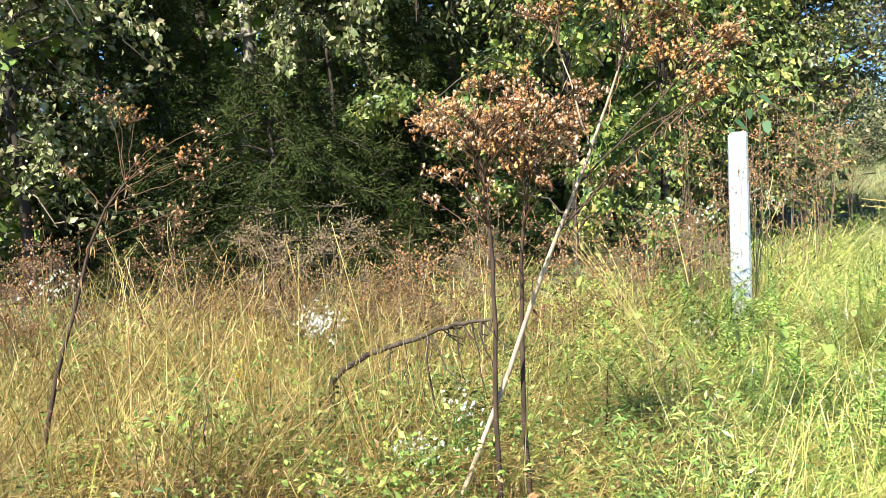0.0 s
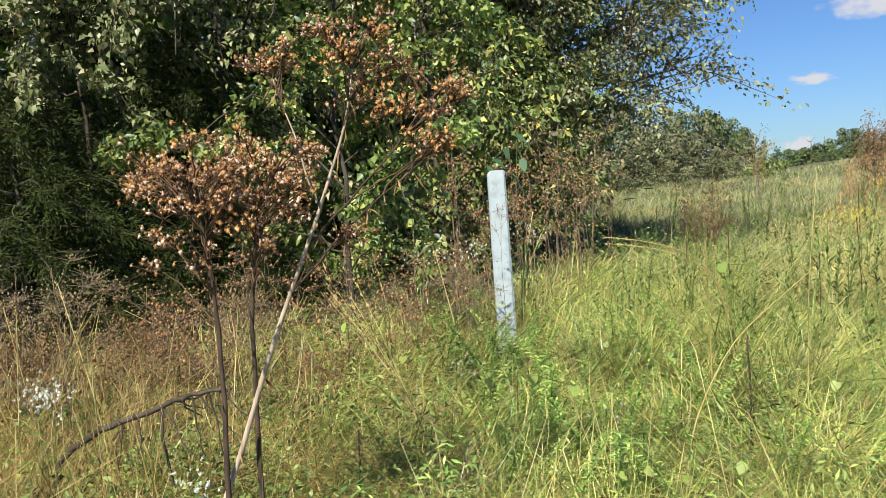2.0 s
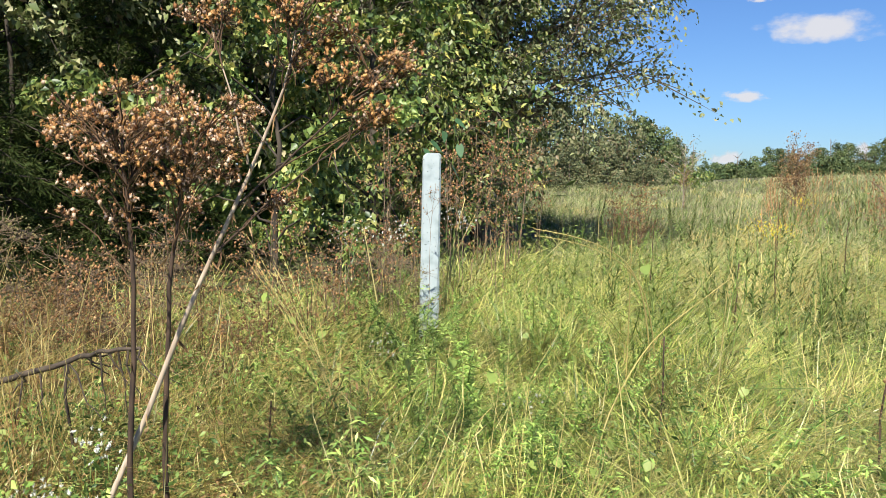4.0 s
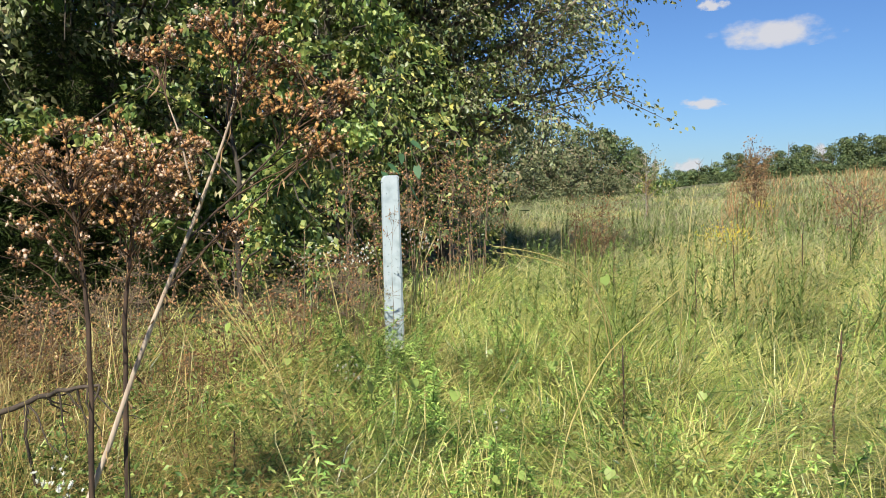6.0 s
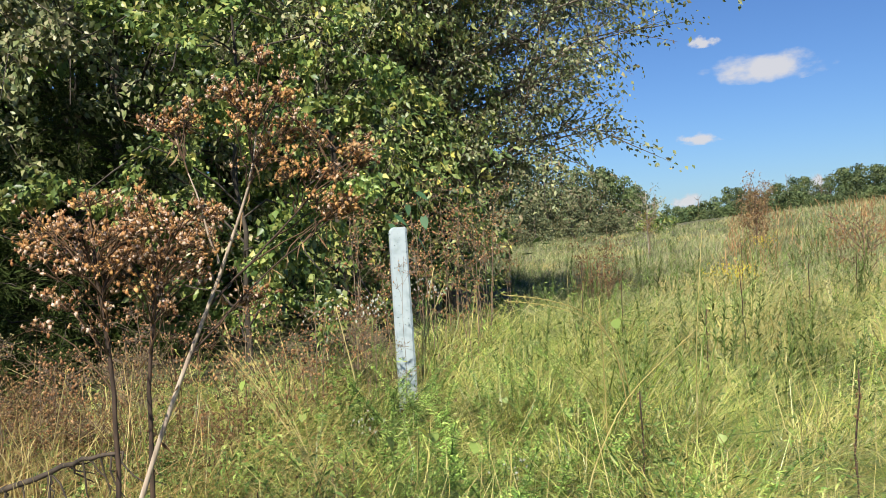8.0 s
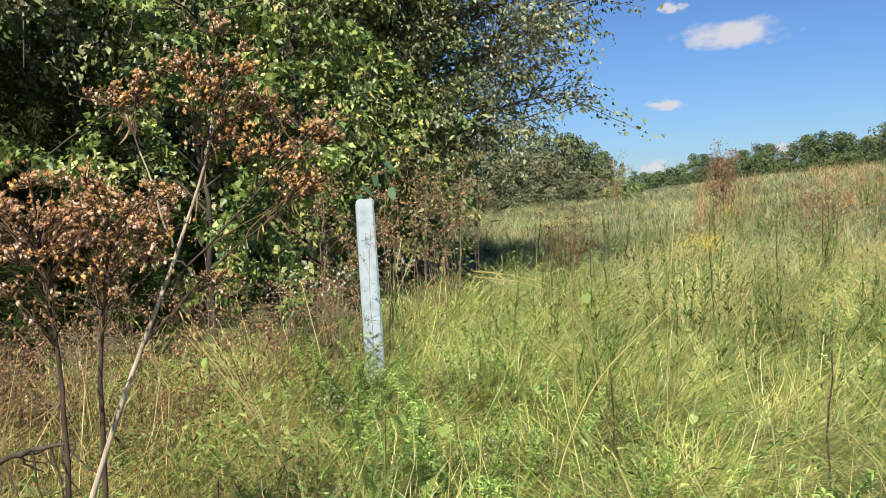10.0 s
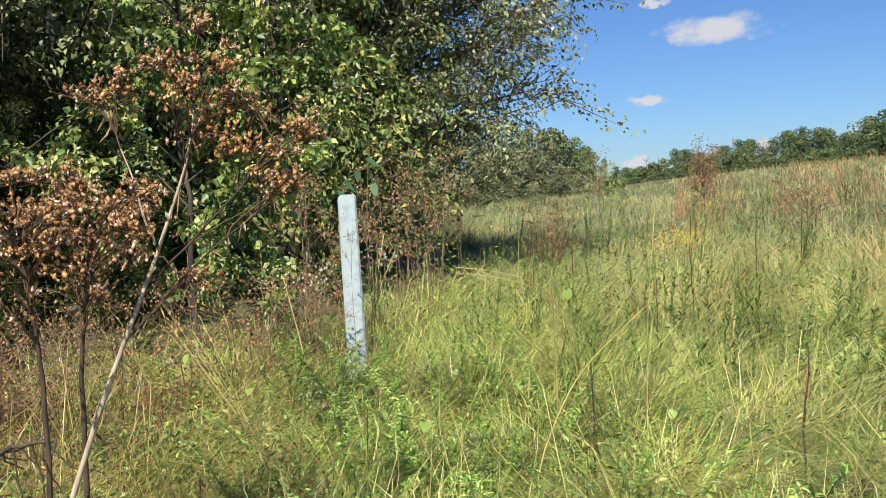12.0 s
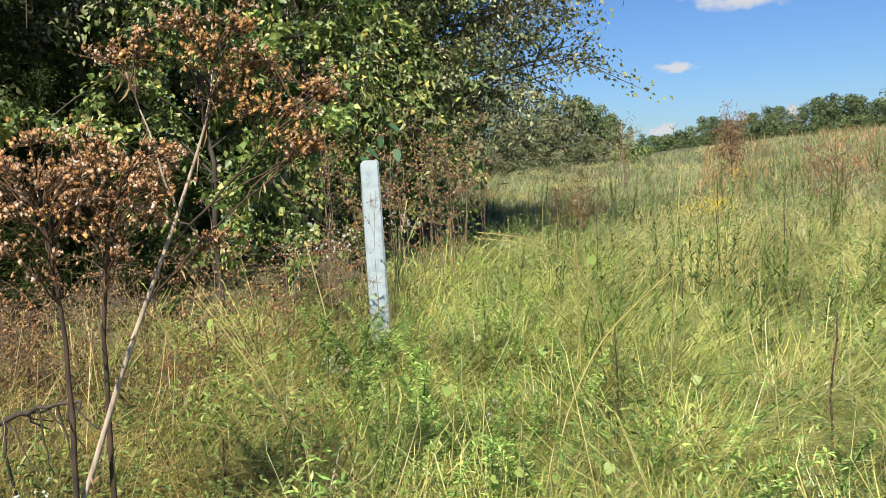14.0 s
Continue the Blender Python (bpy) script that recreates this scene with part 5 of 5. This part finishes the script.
HERB, WITHERED = "small-leaved green herb growing through the dry grass", "withered brown herb with curled leaves in dry grass"
herbs = [low_herb("leafy_herb", -0.25, 3.55, 0.52, 0.22, 280, M_HERB, M_HERB, HERB, 601), low_herb("leafy_herb", 0.05, 3.2, 0.46, 0.20, 240, M_RODLEAF, M_HERB, HERB, 602, 0.5),
         low_herb("withered_herb", -0.95, 2.95, 0.42, 0.17, 170, M_DEADLEAF, M_RUSSET, WITHERED, 603, 0.35), low_herb("withered_herb", 0.15, 3.9, 0.55, 0.18, 150, M_DEADLEAF, M_STEM, WITHERED, 604, 0.3)]
h_rng = np.random.default_rng(19)
for k in range(84):
    if k < 34:
        x, y, kind_no = h_rng.normal(-0.25, 0.33), h_rng.normal(3.6, 0.5), k % 2
    elif k < 52:
        x, y, kind_no = h_rng.uniform(-1.9, 0.8), h_rng.uniform(2.6, 4.9), 2 + k % 2
    elif k < 68:
        x, y, kind_no = h_rng.uniform(-2.2, 1.0), h_rng.uniform(3.0, 6.2), k % 2
    else:
        x, y, kind_no = h_rng.uniform(0.3, 1.1), h_rng.uniform(2.7, 5.2), k % 4
    s = h_rng.uniform(0.7, 1.2)
    copy_thing(herbs[kind_no], pose(x, y, float(ground_z(x, y)), 0, 0, h_rng.uniform(0, 360)) @ Matrix.Diagonal((s, s, s, 1)))


# ---- climbing and creeping leaves ----
def heart_leaf(name, size, mat, parent, at, tilt, slim=0.9):
    """A veined heart-shaped leaf, folded on its midrib."""
    n = 7
    f = np.linspace(0, 1, n)
    wd = slim * size * np.array([0.30, 0.50, 0.52, 0.45, 0.33, 0.17, 0.0])
    V, T = [], []
    for i in range(n):
        y = size * f[i]
        back = -0.10 * size if i == 0 else 0
        V += [(0, y, -0.02 * size * math.sin(3 * f[i])), (-wd[i], y + back, 0.10 * wd[i] - 0.10 * size * f[i] ** 2), (wd[i], y + back, 0.10 * wd[i] - 0.10 * size * f[i] ** 2)]
    for i in range(n - 1):
        a, b = 3 * i, 3 * i + 3
        T += [(a, b, a + 1), (b, b + 1, a + 1), (a, a + 2, b), (b, a + 2, b + 2)]
    ob = part(name, (np.array(V), np.array(T)[:, ::-1]), mat, parent)
    ob.matrix_local = Matrix.Translation(at) @ tilt
    return ob


def vine(x, y, points, seed, label, mat=M_HEART, size=0.06, slim=0.9, group="creeping vines"):
    """A thin twining stem from the ground through its points, one leaf at each."""
    rng = np.random.default_rng(seed)
    z = float(ground_z(x, y))
    e = thing("bindweed", (x, y, z), label, "vine", group)
    P = np.array([(0, 0, 0.0)] + [(a - x, b - y, c - z - 0.015) for a, b, c in points])
    f, g = np.linspace(0, 1, len(P)), np.linspace(0, 1, 6 * len(P))
    Q = np.stack([np.interp(g, f, P[:, c]) for c in range(3)], 1)
    part("stem", tube(Q, np.full(len(Q), 0.0018), 5), M_HERB, e)
    for p in P[1:]:
        tilt = pose(0, 0, 0, rng.uniform(-70, -35), rng.uniform(-25, 25), rng.uniform(120, 250))
        heart_leaf("leaf", size * rng.uniform(0.8, 1.15), mat, e, Vector(p), tilt, slim)
    return e


VINE = "bindweed with pale green heart-shaped leaves climbing through tall grass"
vine(3.30, 5.02, [(3.14, 5.08, 0.92), (3.32, 5.03, 0.90), (3.46, 4.99, 0.99)], 1, VINE, size=0.065)
vine(2.40, 4.60, [(2.39, 4.52, 0.50), (2.52, 4.58, 0.52)], 2, VINE, size=0.075)
vine(1.30, 3.62, [(1.20, 3.60, 0.72), (1.38, 3.58, 0.72), (1.55, 3.56, 0.66)], 3, VINE, size=0.055)
vine(1.27, 3.56, [(1.31, 3.55, 0.75)], 4, "bindweed with one yellowed leaf among green weeds", M_YELLEAF, 0.075)
vine(1.65, 3.1, [(1.62, 3.1, 0.45), (1.75, 3.05, 0.42)], 5, VINE, size=0.045)
vine(2.2, 3.2, [(2.25, 3.15, 0.42), (2.1, 3.3, 0.45)], 6, VINE, size=0.045)
vine(0.95, 5.2, [(0.98, 5.2, 0.62), (0.85, 5.3, 0.75), (1.15, 5.15, 0.55)], 7, VINE, size=0.055)
for k in range(9):
    a, b, _, _ = polar(1, 3.2, 6.5, 16, 52, w_rng)
    x, y = float(a[0]), float(b[0])
    vine(x, y, [(x + w_rng.normal(0, 0.1), y + w_rng.normal(0, 0.1), float(ground_z(x, y)) + w_rng.uniform(0.38, 0.6)) for _ in range(2)], 20 + k, VINE, size=0.042)

POSTVINE = [(2.02, 6.13, 1.61), (2.07, 6.17, 1.67), (2.17, 6.19, 1.74), (2.23, 6.17, 1.78), (2.27, 6.15, 1.65), (2.24, 6.20, 1.50), (2.26, 6.22, 1.83)]
vine(2.16, 6.22, POSTVINE, 9, "dark green long-leaved weed rising behind the post's top", plant("dark_glossy_leaf", [(0.05, 0.12, 0.05), (0.08, 0.17, 0.07)], 0.6, 0.2), 0.105, 0.5, "weeds at the post")


# ---- flowers ----
def flowering(name, x, y, height, spread, n, mat, label, seed, size=0.006):
    rng = np.random.default_rng(seed)
    e = thing(name, (x, y, float(ground_z(x, y))), label, "flower", "wild flowers")
    for i in range(5):
        a = rng.uniform(0, 6.283)
        q = spread * rng.uniform(0.2, 0.8)
        top = (q * math.cos(a), q * math.sin(a), height * rng.uniform(0.8, 1))
        part("stem", tube(curve((0.2 * top[0], 0.2 * top[1], 0), top, 0, 0.006, 7, rng), np.linspace(0.003, 0.0015, 7), 5), M_HERB, e)
    P = rng.normal(0, 1, (n, 3)) * [spread * 0.45, spread * 0.45, height * 0.06] + [0, 0, height]
    tagged(part("blossoms", heads(P, size * rng.uniform(0.6, 1.3, n), rng), mat, e), kind="stuff")
    m = 60
    Q = rng.normal(0, 1, (m, 3)) * [spread * 0.4, spread * 0.4, 0] + [0, 0, 1] * rng.uniform(0.2 * height, 0.95 * height, (m, 1))
    tagged(part("leaves", leaves(Q, rng.normal(0, 1, (m, 3)), rng.normal(0, 0.5, (m, 3)) + [0, 0, 1], rng.uniform(0.03, 0.07, m), rng.uniform(0.008, 0.018, m)), M_HERB, e), kind="stuff")
    return e


ASTER = "wild aster with small white flowers among the grass"
for k, (x, y, hgt, sp, n) in enumerate([(-0.52, 4.1, 0.68, 0.10, 90), (-0.05, 3.0, 0.42, 0.12, 40), (-0.35, 2.9, 0.36, 0.10, 24), (1.85, 6.15, 0.92, 0.16, 30), (1.65, 6.45, 0.90, 0.18, 30), (0.10, 3.05, 0.55, 0.08, 22),
                                        (-1.9, 4.6, 0.85, 0.12, 40), (2.55, 6.9, 1.0, 0.15, 40), (1.45, 4.9, 0.5, 0.15, 22), (1.9, 3.9, 0.46, 0.15, 14)]):
    flowering("aster", x, y, hgt, sp, n, M_WHITEFLOWER, ASTER, 200 + k, 0.0085)
for k, (x, y, hgt, sp, n) in enumerate([(6.04, 7.74, 0.84, 0.26, 110), (6.4, 7.9, 0.80, 0.22, 60), (9.85, 11.66, 0.85, 0.26, 90), (-0.95, 4.3, 0.42, 0.06, 30)]):
    flowering("flowering_goldenrod", x, y, hgt, sp, n, M_YELFLOWER, "goldenrod in yellow flower in the open meadow", 220 + k, 0.008)


# ---- fallen branch, stalks and straws ----
def fallen_branch():
    e = thing("fallen_branch", (-0.31, 3.76, float(ground_z(-0.31, 3.76))), "dark fallen branch lying across the weeds", "branch")
    P = np.array([(-0.20, 0.14, -0.02), (-0.15, 0.09, 0.46), (0.0, 0.0, 0.585), (0.14, -0.16, 0.655), (0.28, -0.28, 0.72), (0.38, -0.38, 0.765), (0.46, -0.45, 0.79), (0.52, -0.50, 0.80)])
    g = np.linspace(0, 1, 20)
    Q = np.stack([np.interp(g, np.linspace(0, 1, 8), P[:, c]) for c in range(3)], 1)
    Q[1:-1] += np.random.default_rng(4).normal(0, 0.004, (18, 3))
    part("limb", tube(Q, np.linspace(0.015, 0.005, 20), 8), M_LOG, e, "", True)
    rng = np.random.default_rng(6)
    for k in range(14):
        b = Q[rng.integers(5, 20)]
        t = b + rng.normal(0, 0.07, 3) - [0, 0, rng.uniform(0.02, 0.22)]
        part("twig", tube(curve(b, t, 0.02, 0.006, 6, rng), np.linspace(0.004, 0.0012, 6), 5), M_LOG, e)
    foot = [(0.28, -0.28, 0.72)]
    for a in foot:
        part("prop_twig", tube(curve(a, (a[0] + 0.03, a[1] + 0.02, -0.02), 0, 0.008, 7, rng), np.linspace(0.006, 0.004, 7), 5), M_LOG, e)


fallen_branch()


def straw(points, r, mat, label, name="grass_stalk"):
    """One long stalk drawn out through its points, rooted in the ground."""
    x, y, _ = points[0]
    z = float(ground_z(x, y))
    e = thing(name, (x, y, z), label, "grass", "single grass stalks")
    P = np.array(points) - [x, y, z]
    P[0, 2] = -0.02
    f, g = np.linspace(0, 1, len(P)), np.linspace(0, 1, 16)
    Q = np.stack([np.interp(g, f, P[:, k]) for k in range(3)], 1)
    for _ in range(3):
        Q[1:-1] = (Q[:-2] + 2 * Q[1:-1] + Q[2:]) / 4
    part("stalk", tube(Q, np.linspace(r, r * 0.45, 16), 5), mat, e)
    rng = np.random.default_rng(int(1000 * abs(x)))
    n = 26
    S = Q[-4:][rng.integers(0, 4, n)] + rng.normal(0, 0.006, (n, 3))
    tagged(part("spikelets", leaves(S, np.tile(Q[-1] - Q[-3], (n, 1)) + rng.normal(0, 0.01, (n, 3)), rng.normal(0, 1, (n, 3)), np.full(n, 0.018), np.full(n, 0.004)), mat, e), kind="stuff")


DRY = "single long dry yellow grass stalk arching over the meadow"
straw([(2.72, 4.2, 0), (2.65, 4.23, 0.84), (2.54, 4.28, 1.05), (2.30, 4.36, 1.14), (2.10, 4.43, 1.17)], 0.0048, M_YELSTRAW, DRY)
straw([(2.78, 4.25, 0), (2.70, 4.26, 0.80), (2.58, 4.31, 1.0), (2.36, 4.40, 1.10), (2.15, 4.50, 1.13)], 0.004, M_YELSTRAW, DRY)
straw([(1.78, 3.15, 0), (1.83, 3.18, 0.5), (2.16, 3.40, 0.79), (2.70, 3.64, 1.0)], 0.0042, M_YELSTRAW, DRY)
straw([(2.78, 3.8, 0), (2.81, 3.80, 0.89), (2.90, 3.83, 1.44)], 0.003, M_STRAW, DRY)
straw([(2.62, 4.35, 0), (2.62, 4.35, 0.7), (2.62, 4.36, 1.12)], 0.0048, M_YELSTRAW, DRY)
straw([(2.30, 6.55, 0), (2.36, 6.6, 0.7), (2.52, 6.7, 1.25)], 0.006, M_STRAW, DRY)
straw([(2.28, 6.55, 0), (2.40, 6.6, 0.8), (2.62, 6.7, 1.15)], 0.006, M_STRAW, DRY)
straw([(1.62, 5.55, 0), (1.58, 5.6, 0.6), (1.50, 5.7, 1.08)], 0.006, M_STRAW, DRY)
t_rng = np.random.default_rng(15)
for k in range(8):
    tx, ty, tz = 0.78 + t_rng.normal(0, 0.09), 4.25 + t_rng.normal(0, 0.08), 0.95 + t_rng.uniform(-0.1, 0.28)
    straw([(1.0 + t_rng.normal(0, 0.05), 3.85 + t_rng.normal(0, 0.05), 0), (0.96 + t_rng.normal(0, 0.025), 3.86 + t_rng.normal(0, 0.02), 0.5), (0.5 * (0.96 + tx), 0.5 * (3.86 + ty), 0.5 * (0.5 + tz) + 0.03), (tx, ty, tz)], 0.0019, M_GOLD if k % 2 else M_STRAW, "dry broomsedge stalk leaning out of its tuft")
for k in range(34):
    a, b, _, _ = polar(1, 3.2, 5.0, -27, -2, t_rng)
    x, y = float(a[0]), float(b[0])
    hh, la = t_rng.uniform(0.75, 1.2), t_rng.uniform(0, 6.283)
    q = hh * t_rng.uniform(0.05, 0.45)
    straw([(x, y, 0), (x + 0.3 * q * math.sin(la), y + 0.3 * q * math.cos(la), hh * 0.55), (x + q * math.sin(la), y + q * math.cos(la), hh)], 0.0034, M_GOLD if k % 3 else M_STRAW, "golden grass stalk standing above the dry patch")


def dead_stalk(x, y, height, lean, seed):
    rng = np.random.default_rng(seed)
    e = thing("dead_stalk", (x, y, float(ground_z(x, y))), "thin dark dead flower stalk standing in the grass", "weed", "dead stalks")
    c = curve((0, 0, -0.02), (lean, 0.02, height), 0, 0.004, 9, rng)
    part("stem", tube(c, np.linspace(0.006, 0.003, 9), 6), M_STEM, e, "", True)
    n = 46
    g = rng.uniform(3.5, 8.0, n)
    S = np.stack([np.interp(g, np.arange(9), c[:, i]) for i in range(3)], 1) + rng.normal(0, 0.009, (n, 3))
    tagged(part("husks", heads(S, rng.uniform(0.003, 0.007, n), rng), M_DEADLEAF, e), kind="stuff")


for k, (x, y, hgt, ln) in enumerate([(2.37, 3.61, 0.74, 0.01), (2.84, 2.88, 0.86, 0.07), (3.9, 5.2, 0.85, 0.03), (5.2, 6.4, 0.95, -0.03), (6.6, 7.2, 0.9, 0.05), (4.6, 7.4, 0.9, 0.02), (0.62, 3.4, 0.62, 0.03), (-0.75, 2.95, 0.4, 0.1), (-0.45, 2.8, 0.38, -0.05), (7.6, 9.4, 1.0, 0.0), (5.0, 8.9, 0.95, 0.04), (8.2, 8.2, 0.95, 0.06)]):
    dead_stalk(x, y, hgt, ln, 300 + k)
